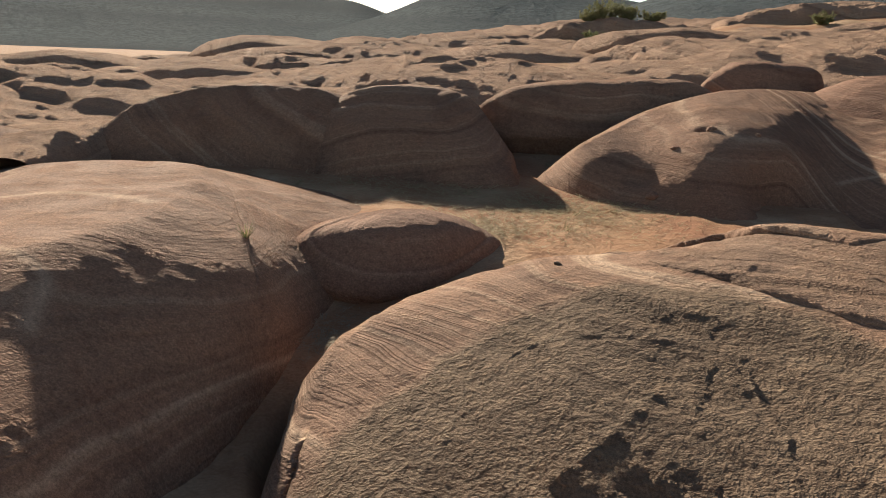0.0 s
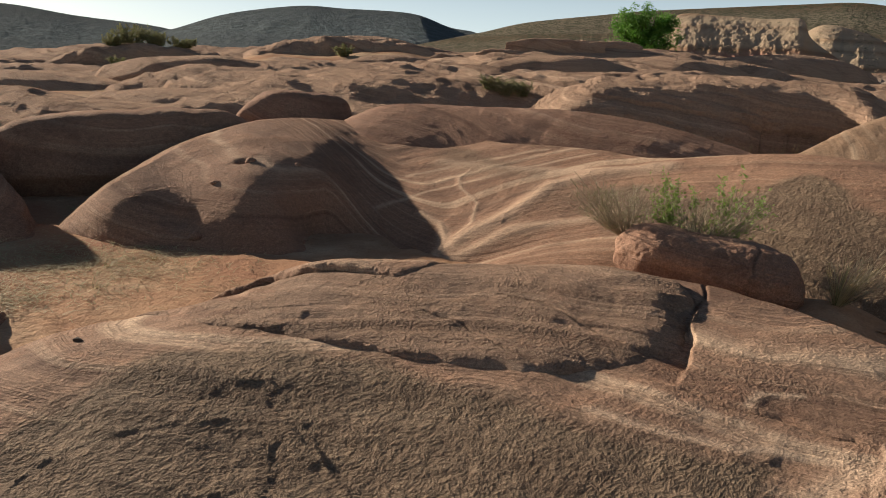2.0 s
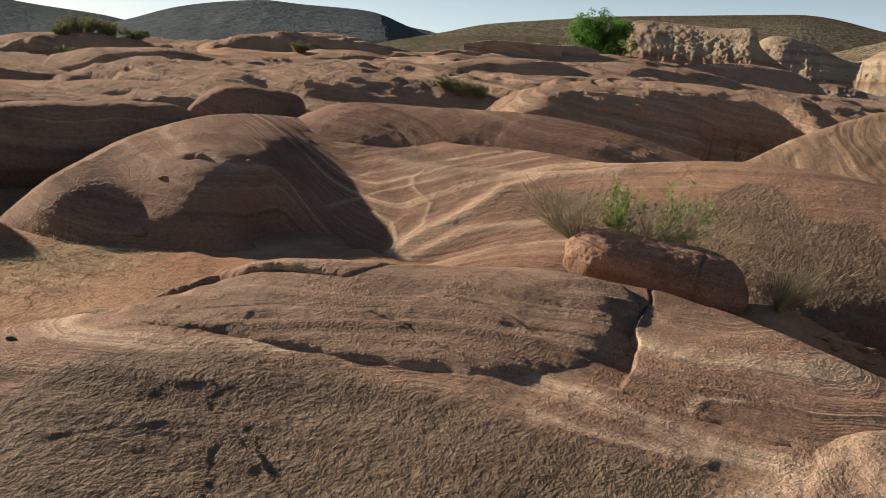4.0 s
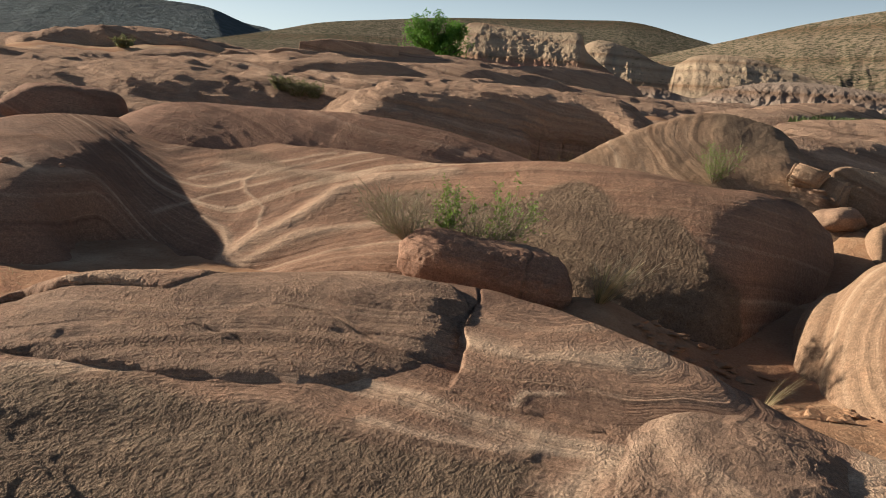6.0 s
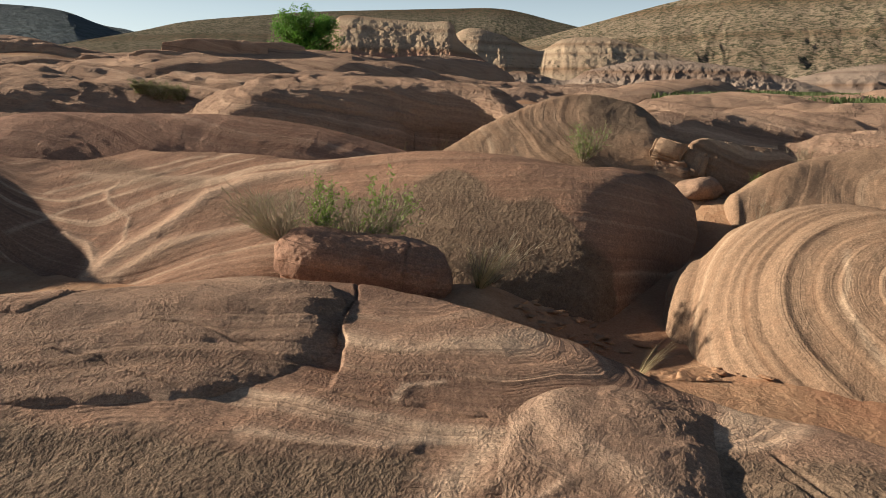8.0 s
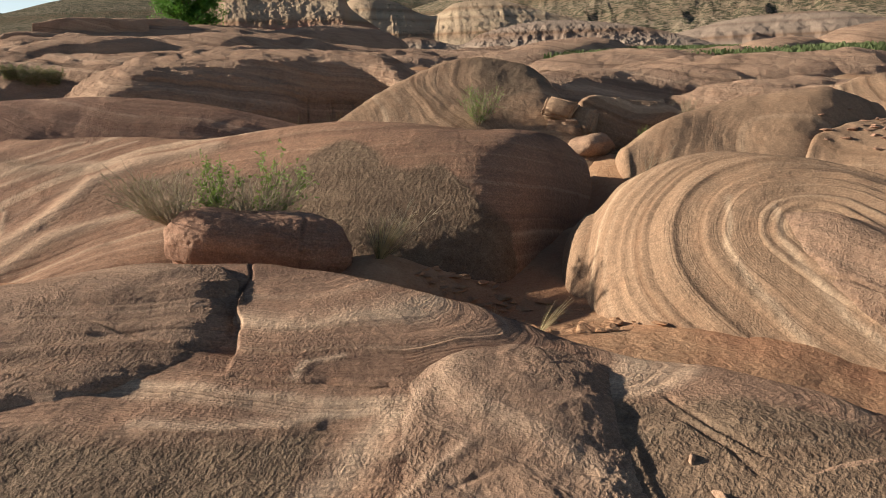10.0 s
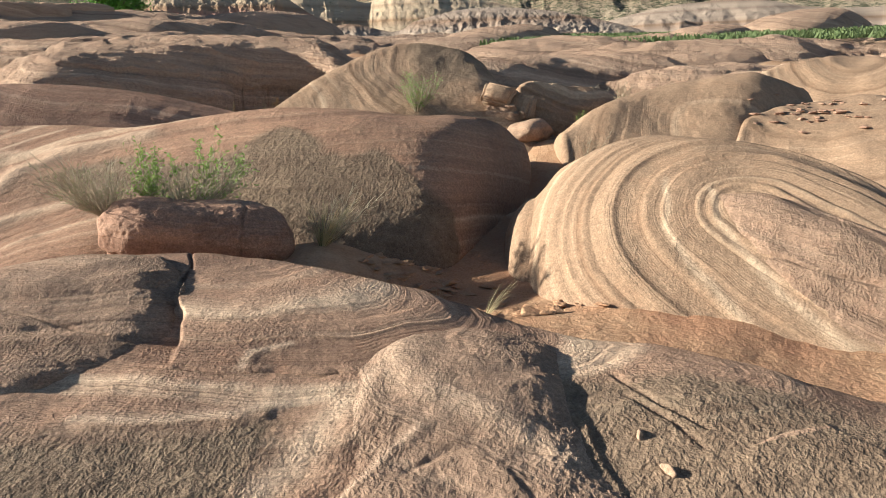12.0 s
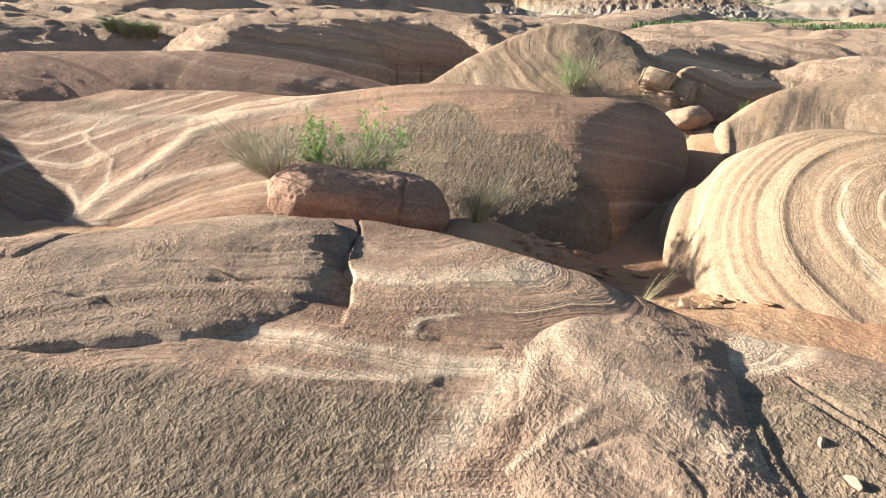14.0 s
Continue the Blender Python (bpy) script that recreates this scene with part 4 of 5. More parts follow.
mound("lens_boulder", LENS_ROCK, 4.0, 2.5, ROCK_RED, "lens-shaped red boulder with dark undercut", size=(120, 80), seed=13, overhang=0.25)
SHELF_ROCK = [(0.0, 9.7, 0.0, 9.9, 1.75, 0.05, 10.3), (0.4, 9.4, 0.5, 10.1, 2.05, 0.6, 11.0), (1.2, 9.3, 1.5, 10.3, 2.18, 1.6, 11.4), (2.2, 9.5, 2.4, 10.3, 2.2, 2.5, 11.3), (2.9, 9.8, 2.95, 10.1, 2.0, 3.0, 10.6)]
mound("undercut_boulder", SHELF_ROCK, 4.0, 2.2, ROCK_FLUTED, "broad lens of sandstone with shaded undercut", size=(180, 110), seed=14, overhang=0.3)
TERRACE = [(6.6, 9.9, 6.8, 10.5, 2.2, 6.9, 11.5), (7.4, 9.6, 7.8, 10.5, 2.75, 8.0, 12.0), (8.4, 9.3, 9.0, 10.1, 2.95, 9.6, 12.0), (9.2, 8.7, 9.9, 9.4, 2.92, 11.0, 11.0),
           (9.9, 8.1, 10.7, 8.9, 2.88, 12.0, 10.0), (9.9, 7.4, 11.0, 8.3, 2.75, 12.5, 9.0), (10.2, 7.0, 11.0, 7.6, 2.3, 12.0, 8.0)]
TERRACE = [(fx - 0.6, fy - 0.6, cx, cy, cz, bx, by) for fx, fy, cx, cy, cz, bx, by in TERRACE]
mound("rock_terrace", TERRACE, 5.0, 2.0, ROCK_FAR, "sandstone terrace with a layered shaded cliff and hollow", size=(340, 220), seed=15, ledge=3.0, lumps=1.4, steps=4.0, jag=0.06, shelf=(0.14, 1.1), overhang=0.12, dents=((9.3, 7.7, 2.2, 0.8, 0.6), (9.0, 8.9, 2.3, 0.3, 0.12)))
PALE_DOME = [(7.5, 6.2, 7.7, 6.6, 2.0, 8.0, 7.0), (7.9, 5.6, 8.5, 6.3, 2.42, 9.0, 7.2), (8.2, 5.1, 9.1, 6.0, 2.63, 10.0, 7.0), (8.5, 4.7, 9.5, 5.6, 2.64, 10.5, 6.4),
             (8.8, 4.4, 9.7, 5.2, 2.5, 10.7, 5.8), (9.1, 4.2, 9.8, 4.8, 2.1, 10.6, 5.2)]
PALE_DOME = [(fx - 0.7, fy - 0.7, cx, cy, cz, bx, by) for fx, fy, cx, cy, cz, bx, by in PALE_DOME]
mound("banded_dome", PALE_DOME, 1.15, 2.0, ROCK_PALE, "pale sandstone dome with curved bands behind the near dome", ("ring", 9.6, 5.0, 2.2, 0.6, 0.6, 0.5), (300, 200), seed=16, ledge=0.5, crusted=5.0,
      crust_more=lambda q: 0.8 * smooth(-0.1, 0.25, 0.5 * fbm(q * 1.3, 3, 91) + 0.9 * (q[..., 2] - 2.2) - 0.5 * (q[..., 1] - 5.0)))
RIGHT_BACK = [(10.3, 5.6, 10.8, 6.4, 2.3, 11.4, 7.4), (11.0, 4.9, 12.0, 6.0, 2.47, 13.0, 7.5), (12.2, 4.3, 13.8, 5.5, 2.49, 15.0, 7.0), (13.4, 3.6, 15.0, 4.5, 2.47, 16.4, 5.5), (14.0, 3.0, 15.0, 3.4, 2.1, 16.0, 4.0)]
mound("long_mound", RIGHT_BACK, 2.2, 2.0, ROCK_FAR, "long low brown sandstone back", size=(160, 100), seed=17)
BROKEN = [(9.0, 4.12, 9.12, 4.3, 2.13, 9.4, 4.6), (9.0, 3.98, 9.3, 4.2, 2.2, 9.8, 4.55), (9.15, 3.7, 9.6, 3.9, 2.16, 10.2, 4.3), (9.5, 3.45, 9.95, 3.6, 2.05, 10.5, 3.9), (9.9, 3.3, 10.3, 3.4, 1.85, 10.7, 3.6)]
mound("split_boulder", BROKEN, 5.0, 2.5, ROCK_PALE, "split pale boulder with dark gap, half in shade", size=(200, 140), seed=18, lumps=1.6, overhang=0.25, jag=0.03, shelf=(0.5, 1.1), steps=2.0)
SWIRL_BACK = [(8.1, 3.3, 8.4, 3.5, 1.72, 8.8, 3.8), (8.0, 2.95, 9.1, 3.15, 2.02, 10.0, 3.6), (8.1, 2.5, 9.7, 2.55, 2.16, 10.8, 2.9), (8.3, 2.0, 10.0, 2.0, 2.18, 11.2, 2.2), (9.0, 1.6, 10.3, 1.6, 2.05, 11.3, 1.6)]
mound("banded_dome", SWIRL_BACK, 1.5, 2.0, ROCK_PALE, "pale banded sandstone dome split by a long crack", ("ring", 9.2, 2.2, 1.6, 0.45, 0.45, 0.45), (220, 150), seed=19)
SWIRL_RIGHT = [(8.5, 1.9, 9.2, 1.9, 1.8, 10.0, 2.0), (8.2, 1.4, 9.8, 1.5, 1.93, 11.0, 1.5), (8.0, 0.8, 10.1, 0.9, 1.98, 11.3, 0.8), (8.0, 0.0, 9.8, 0.0, 1.8, 11.0, -0.2), (8.2, -0.6, 9.4, -0.6, 1.4, 10.4, -0.7)]
mound("banded_dome", SWIRL_RIGHT, 1.6, 2.0, ROCK_PALE, "cream banded sandstone slope strewn with flakes", ("ring", 9.9, 1.3, 1.6, 0.6, 0.5, 0.6), (200, 140), seed=20)
FAR_RIGHT = [(12.0, 2.6, 12.6, 2.5, 2.05, 13.2, 2.6), (12.1, 2.0, 13.3, 1.9, 2.3, 14.5, 2.0), (12.0, 1.0, 13.7, 1.0, 2.32, 15.0, 1.0), (12.0, -0.3, 13.4, -0.2, 2.2, 14.6, -0.3), (12.2, -1.0, 13.0, -1.0, 1.7, 13.8, -1.0)]
mound("banded_dome", FAR_RIGHT, 1.8, 2.0, ROCK_PALE, "far pale sandstone dome", ("ring", 13.5, 1.2, 1.8, 1.0, 1.0, 1.0), (140, 100), seed=21)


# the rock plateau behind: rounded cells of stone with creases between them
def cells(x, y, wide, deep, turn, seed):
    """Rounded humps, 0 to 1, one in each cell of a jittered net."""
    c, si = math.cos(radians(turn)), math.sin(radians(turn))
    u, v = (x * c + y * si) / wide, (-x * si + y * c) / deep
    i, j = np.floor(u).astype(np.int64), np.floor(v).astype(np.int64)
    best = np.zeros_like(u)
    for a in (-1, 0, 1):
        for b in (-1, 0, 1):
            k = np.zeros_like(i)
            pu = i + a + 0.5 + 0.42 * lattice(i + a, j + b, k, seed)
            pv = j + b + 0.5 + 0.42 * lattice(i + a, j + b, k, seed + 1)
            high = 0.62 + 0.38 * lattice(i + a, j + b, k, seed + 2)
            size = 0.72 + 0.2 * lattice(i + a, j + b, k, seed + 3)
            d2 = ((u - pu) ** 2 + (v - pv) ** 2) / size ** 2
            best = np.maximum(best, high * np.clip(1 - d2, 0, 1) ** 0.72)
    return best


def build_plateau():
    az = np.radians(np.linspace(52, -108, 1000))
    r = 7.2 * (75 / 7.2) ** np.linspace(0, 1, 360)
    a, q = np.meshgrid(az, r, indexing="ij")
    x, y = EYE[0] - q * np.sin(a), EYE[1] + q * np.cos(a)
    p = np.stack([x, y, 0 * x], -1)
    wx, wy = x + 0.35 * fbm(p * 0.5, 3, 201), y + 0.35 * fbm(p * 0.5, 3, 202)
    g = ground(x, y)
    big = cells(wx, wy, 7.5, 2.6, -24, 210)
    mid = cells(wx, wy, 4.2, 1.5, -20, 220)
    small = cells(wx, wy, 0.8, 0.45, -32, 230)
    lift = 0.48 * big + 0.20 * mid + 0.06 * fbm(p * 0.9, 3, 241)
    step = lift / 0.15
    flat = 0.15 * (np.floor(step) + smooth(0.45, 0.95, step - np.floor(step)))
    lift = lift + 0.2 * (flat - lift)
    z = g - 0.02 + lift + 0.012 * small + 0.15 * fbm(p * 0.2, 2, 240)
    start = 8.4 + 2.8 * smooth(-44, -58, np.degrees(a))
    on = np.maximum(smooth(0.0, 1.6, q - start), smooth(-2.9, -3.7, x) * smooth(4.0, 6.0, y))
    on = on * (1 - np.exp(-((x - 8.7) ** 2 + (y - 3.7) ** 2) / 0.8)) * smooth(72, 50, q)
    on = on * (1 - np.exp(-((x - 9.0) ** 2 / 1.8 + (y - 8.0) ** 2 / 1.3)))
    on = on * (1 - np.exp(-((x - 0.75) ** 2 / 0.3 + (y - 9.0) ** 2 / 1.0)))
    z = np.where(on < 0.999, g - 0.6 * (1 - on) + (z - g) * on, z)
    p[..., 2] = z
    h = bedding(p, ("plane", 0.1, -0.1, 1.0))
    n = normals_of(p)
    p = p + n * (0.04 * line(h * 5, 5) + 0.03 * line(h * 15, 6) + 0.015 * fbm(p * 5, 3, 9))[..., None]
    ob = grid_mesh("rock_plateau", p, ROCK_FAR, h)
    return tagged(ob, "wide plateau of rounded weathered brown sandstone humps", "bedrock", kind="structure")


build_plateau()


# low rock backs scattered over the plateau
def scattered():
    rng = random.Random(4)
    taken = [(s[2], s[3]) for part in (BACK_LEFT, BACK_MID, FLUTED, LONG, LENS_ROCK, SHELF_ROCK, TERRACE, PALE_DOME, RIGHT_BACK, SWIRL_BACK, SWIRL_RIGHT, FAR_RIGHT) for s in part]
    made = 0
    for n in range(900):
        if made >= 46:
            break
        az, r = rng.uniform(-96, 46), 9.5 * (34 / 9.5) ** rng.random()
        x, y = EYE[0] - r * math.sin(radians(az)), EYE[1] + r * math.cos(radians(az))
        half = r * rng.uniform(0.06, 0.14)
        if any(math.hypot(x - a, y - b) < 0.8 * half + 0.55 for a, b in taken):
            continue
        taken.append((x, y))
        turn = radians(-25 + rng.uniform(-25, 25))
        ux, uy = math.cos(turn), math.sin(turn)
        deep = half * rng.uniform(0.5, 0.8)
        high = half * rng.uniform(0.14, 0.28)
        g = float(ground(x, y))
        rows = []
        for k, (e, h) in enumerate(((-1.0, 0.0), (-0.8, 0.62), (-0.25, 0.97), (0.3, 1.0), (0.8, 0.6), (1.0, 0.0))):
            w = max(0.12, math.sqrt(1 - min(1, abs(e)) ** 2)) * deep * rng.uniform(0.85, 1.15)
            cx, cy = x + ux * e * half, y + uy * e * half
            rows.append((cx + uy * w, cy - ux * w, cx, cy, g - 0.05 + high * h, cx - uy * w * 1.3, cy + ux * w * 1.3))
        mound("low_boulder", rows, rng.uniform(2.2, 4.5), 2.0, ROCK_FAR, "low weathered brown sandstone boulder on the plateau", ("plane", rng.uniform(-0.3, 0.3), -0.2, 1.0),
              (46, 34), seed=40 + n, overhang=rng.choice((0.0, 0.2, 0.3)), group="boulders on the plateau")
        made += 1


scattered()


# ---------------------------------------------------------------- far hills
def hill(name, skyline, dist, deep, material, label, foot=0.0, gully=1.0, size=(220, 70), seed=0, power=1.3, net=3.0, crumble=0.03, run=0.10):
    """A ridge seen at dist metres; skyline: rows of (degrees left of +y, degrees up)."""
    nu, nv = size
    st = catmull(skyline, nu)
    az, el = np.radians(st[:, 0]), np.radians(st[:, 1])
    s = np.linspace(0, 1.25, nv)
    a = az[:, None] + 0 * s
    top = 2.4 + dist * np.tan(el)
    r = dist - deep * (1 - s)[None] + 0 * a
    x, y = EYE[0] - r * np.sin(a), EYE[1] + r * np.cos(a)
    up = np.where(s <= 1, s ** power, 1 - (s - 1) * 1.5)[None]
    z = foot + (top[:, None] - foot) * up
    p = np.stack([x, y, z], -1)
    q = p / deep
    along = np.stack([a * dist / deep * net, s[None] * net * run + 0 * a, 0 * a], -1)
    along = along + 0.5 * np.stack([fbm(along * 0.7, 3, seed + 4), fbm(along * 0.7, 3, seed + 5), 0 * a], -1)
    ridge = 1 - 2 * np.abs(fbm(along, 4, seed, 0.48))
    shape = (np.sin(np.clip(s, 0, 1) * math.pi) ** 0.8)[None]
    p[..., 2] += gully * (top[:, None] - foot) * 0.16 * (ridge - 0.4) * shape
    p[..., 2] += (top[:, None] - foot) * crumble * fbm(np.stack([a * dist / deep * 20, q[..., 2] * 20, s[None] * 9 + 0 * a], -1), 4, seed + 2) * shape
    ob = grid_mesh(name, p, material, p[..., 2] + 0.0)
    return tagged(ob, label, "hill", kind="structure")


# these first three carry their distance haze in the material colour
hill("backdrop_mountain", [(60, 5.0), (45, 5.5), (33, 4.5), (22, 4.6), (15, 3.4), (11.7, 3.3), (9.0, 2.5), (7, 2.0), (4, 1.0)], 1500, 800, HILL_FAR, "far mountain slope with blue haze in its colour", -6, 0.12, seed=101, crumble=0.01, net=4.0, run=0.4)
hill("backdrop_hill", [(14, 1.0), (9.4, 2.5), (5.7, 4.0), (2.1, 4.7), (-2.4, 4.3), (-7, 4.0), (-10, 3.4), (-14, 2.5)], 900, 400, HILL_FAR, "dark far hill with haze in its colour", -2, 0.08, seed=102, crumble=0.01, net=4.0, run=0.4)
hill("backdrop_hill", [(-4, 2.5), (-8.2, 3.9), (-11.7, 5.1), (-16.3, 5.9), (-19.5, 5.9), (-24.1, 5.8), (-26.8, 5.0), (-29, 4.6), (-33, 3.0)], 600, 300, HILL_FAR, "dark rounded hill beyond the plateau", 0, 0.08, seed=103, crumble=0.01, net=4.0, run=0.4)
hill("backdrop_hill", [(-24, 3.6), (-28.9, 4.7), (-32.2, 5.5), (-37, 6.1), (-41.1, 6.5), (-49.8, 6.9), (-53.7, 6.9), (-57.3, 6.1), (-59.4, 5.6), (-64, 4.5)], 320, 170, HILL_SCRUB, "scrub-covered dry hill", 2, 0.05, (380, 100), seed=104, net=14.0, crumble=0.01, run=0.2)
hill("backdrop_hill", [(-54, 4.5), (-59.4, 5.9), (-62.4, 6.7), (-65.3, 7.4), (-70, 8.2), (-77.5, 8.6), (-85, 9.0), (-95, 9.0), (-110, 7.5)], 230, 130, HILL_DRY, "eroded hillside with scrub and pale gullies", 2, 0.07, (620, 170), seed=105, net=12.0, crumble=0.012, run=0.25)
hill("red_bluff", [(-38, 3.5), (-41.5, 5.6), (-42.5, 6.3), (-45, 6.2), (-48, 6.0), (-49.9, 6.0), (-50.6, 4.8), (-52.5, 3.4)], 85, 11, RED_BLUFF, "eroded bluff of red clay below fluted tan rock", 3.0, 0.11, (360, 120), seed=106, power=0.7, net=2.6, crumble=0.015)
hill("tan_bluff", [(-49, 4.0), (-51, 5.6), (-53.5, 5.2), (-56, 4.2), (-58, 5.0), (-61, 5.0), (-64, 4.2), (-67, 3.4)], 120, 18, BLUFF, "row of pale fluted clay bluffs", 2.5, 0.13, (360, 110), seed=107, power=0.6, net=4.0, crumble=0.012)
hill("clay_slope", [(-68, 1.0), (-72, 2.2), (-77, 3.2), (-82, 3.3), (-86, 2.6), (-92, 2.4), (-100, 2.0)], 95, 26, GREY_BADLAND, "pale bare clay slope behind the meadow", 1.5, 0.25, (260, 80), seed=109, power=0.9, net=5.0, crumble=0.03)
hill("grey_badland", [(-52, 2.2), (-55, 2.8), (-58, 2.2), (-60, 3.0), (-64, 3.6), (-69, 3.2), (-73, 2.3), (-76, 1.4), (-79, 0.6)], 62, 9, GREY_BADLAND, "grey crumbly badland rock", 2.2, 0.16, (700, 130), seed=108, power=0.9, net=5.0, crumble=0.04, run=0.35)
BANK = [(17.5, 10.5, 18.0, 10.7, 2.5, 19.5, 11.5), (19.0, 7.4, 19.6, 7.6, 2.35, 21.5, 8.2), (19.8, 5.6, 20.3, 5.8, 2.2, 22.5, 6.2), (19.9, 4.0, 20.6, 4.2, 2.12, 23.0, 4.4), (20.4, 2.6, 20.9, 2.7, 2.05, 22.5, 2.7)]
mound("eroded_bank", BANK, 6.0, 2.0, ROCK_PALE, "low eroded earth bank with a notched dark face below the grass", size=(260, 60), seed=31, lumps=2.5, overhang=0.5,
      grooves=((0.12, 0.25, [(19.6, 5.2), (20.6, 5.4)]), (0.1, 0.25, [(19.6, 4.7), (20.6, 4.8)]), (0.12, 0.3, [(19.6, 4.3), (20.6, 4.4)]), (0.1, 0.25, [(19.5, 6.0), (20.6, 6.2)])))


CAP = [(6.6, 24.6, 6.8, 26.0, 3.9, 7.0, 28.0), (8.0, 24.4, 8.3, 25.6, 4.25, 8.7, 28.0), (9.6, 24.0, 9.9, 25.0, 4.3, 10.4, 27.5), (11.0, 23.3, 11.3, 24.2, 4.2, 11.8, 26.5), (11.8, 22.9, 12.1, 23.6, 3.8, 12.5, 25.0)]
CAP = [(fx, fy, cx, cy, cz - 0.12, bx, by) for fx, fy, cx, cy, cz, bx, by in CAP]
mound("earth_cap", CAP, 7.0, 2.0, ROCK_FAR, "low earth cap with a crumbly upright face on the skyline", size=(220, 70), seed=61, lumps=3.0, shelf=(0.12, 1.0))
CAP_LEFT = [(1.0, 24.6, 1.0, 25.5, 3.3, 1.0, 27.0), (2.4, 24.4, 2.4, 25.4, 3.75, 2.4, 27.2), (3.8, 24.4, 3.9, 25.2, 3.8, 4.0, 27.0), (5.2, 24.4, 5.3, 25.0, 3.7, 5.4, 26.6)]
CAP_LEFT = [(fx, fy, cx, cy, cz - 0.25, bx, by) for fx, fy, cx, cy, cz, bx, by in CAP_LEFT]
mound("earth_cap", CAP_LEFT, 5.0, 2.0, ROCK_FAR, "low dark earth cap with bushes on the skyline", size=(160, 60), seed=62, lumps=3.0)
for n, (az, r, el, wide) in enumerate(((-26.5, 24.0, 3.9, 0.5), (-34.0, 27.0, 5.0, 1.6), (-37.2, 27.5, 5.0, 1.3), (-30.5, 26.0, 4.2, 0.9), (-22.0, 19.0, 2.9, 0.9), (-28.0, 17.0, 2.6, 1.0), (-19.0, 20.0, 2.6, 1.1))):
    x, y = EYE[0] - r * math.sin(radians(az)), EYE[1] + r * math.cos(radians(az))
    ux, uy = math.cos(radians(az)), math.sin(radians(az))
    zt = 2.14 + r * math.tan(radians(el))
    rows = [(x + ux * e * wide + uy * w * 0.4, y + uy * e * wide - ux * w * 0.4, x + ux * e * wide, y + uy * e * wide, zt - drop, x + ux * e * wide - uy * w, y + uy * e * wide + ux * w)
            for e, w, drop in ((-1.0, 0.3, 0.12), (-0.5, 0.7, 0.0), (0.2, 0.8, 0.02), (0.8, 0.6, 0.05), (1.0, 0.3, 0.14))]
    mound("cap_rock", rows, 5.0, 2.0, ROCK_FAR, "flat dark cap rock with shadowed edge on the plateau", size=(90, 50), seed=300 + n, overhang=0.2, lumps=1.5, group="cap rocks on the plateau")


# ---------------------------------------------------------------- plants
class Bits:
    """Collects small faces into one mesh."""

    def __init__(self):
        self.v, self.f = [], []

    def tube(self, path, r0, r1, sides=4):
        base = len(self.v)
        for k, p in enumerate(path):
            way = (path[min(k + 1, len(path) - 1)] - path[max(k - 1, 0)]).normalized()
            a = way.orthogonal().normalized()
            b = way.cross(a)
            r = r0 + (r1 - r0) * k / max(1, len(path) - 1)
            for j in range(sides):
                t = 2 * math.pi * j / sides
                self.v.append(p + (a * math.cos(t) + b * math.sin(t)) * r)
        for k in range(len(path) - 1):
            for j in range(sides):
                i0, i1 = base + k * sides + j, base + k * sides + (j + 1) % sides
                self.f.append((i0, i1, i1 + sides, i0 + sides))

    def leaf(self, at, way, side, length, width):
        """A pointed leaf folded along its middle."""
        i = len(self.v)
        lift = way.cross(side) * width * 0.25
        self.v += [at, at + way * length * 0.5 + side * width * 0.5 + lift, at + way * length, at + way * length * 0.5 - side * width * 0.5 + lift]
        self.f += [(i, i + 1, i + 2), (i, i + 2, i + 3)]

    def blade(self, path, width, side):
        i = len(self.v)
        for k, p in enumerate(path):
            w = width * (1 - k / len(path)) * 0.5 + 0.0002
            self.v += [p - side * w, p + side * w]
        for k in range(len(path) - 1):
            a = i + 2 * k
            self.f.append((a, a + 1, a + 3, a + 2))

    def mesh(self, name, material, parent=None, soft=False):
        m = bpy.data.meshes.new(name)
        m.from_pydata([tuple(v) for v in self.v], [], self.f)
        m.polygons.foreach_set("use_smooth", [soft] * len(self.f))
        m.materials.append(material)
        m.update()
        ob = new(name, m)
        ob.parent = parent
        return ob


def branch(rng, start, way, length, bend, steps=5):
    p, w, path = start.copy(), way.normalized(), [start.copy()]
    for k in range(steps):
        w = (w + Vector((rng.uniform(-bend, bend), rng.uniform(-bend, bend), rng.uniform(-bend, bend) * 0.6 + 0.04))).normalized()
        p = p + w * (length / steps)
        path.append(p.copy())
    return path


def any_way(rng):
    return Vector((rng.gauss(0, 1), rng.gauss(0, 1), rng.gauss(0, 1))).normalized()


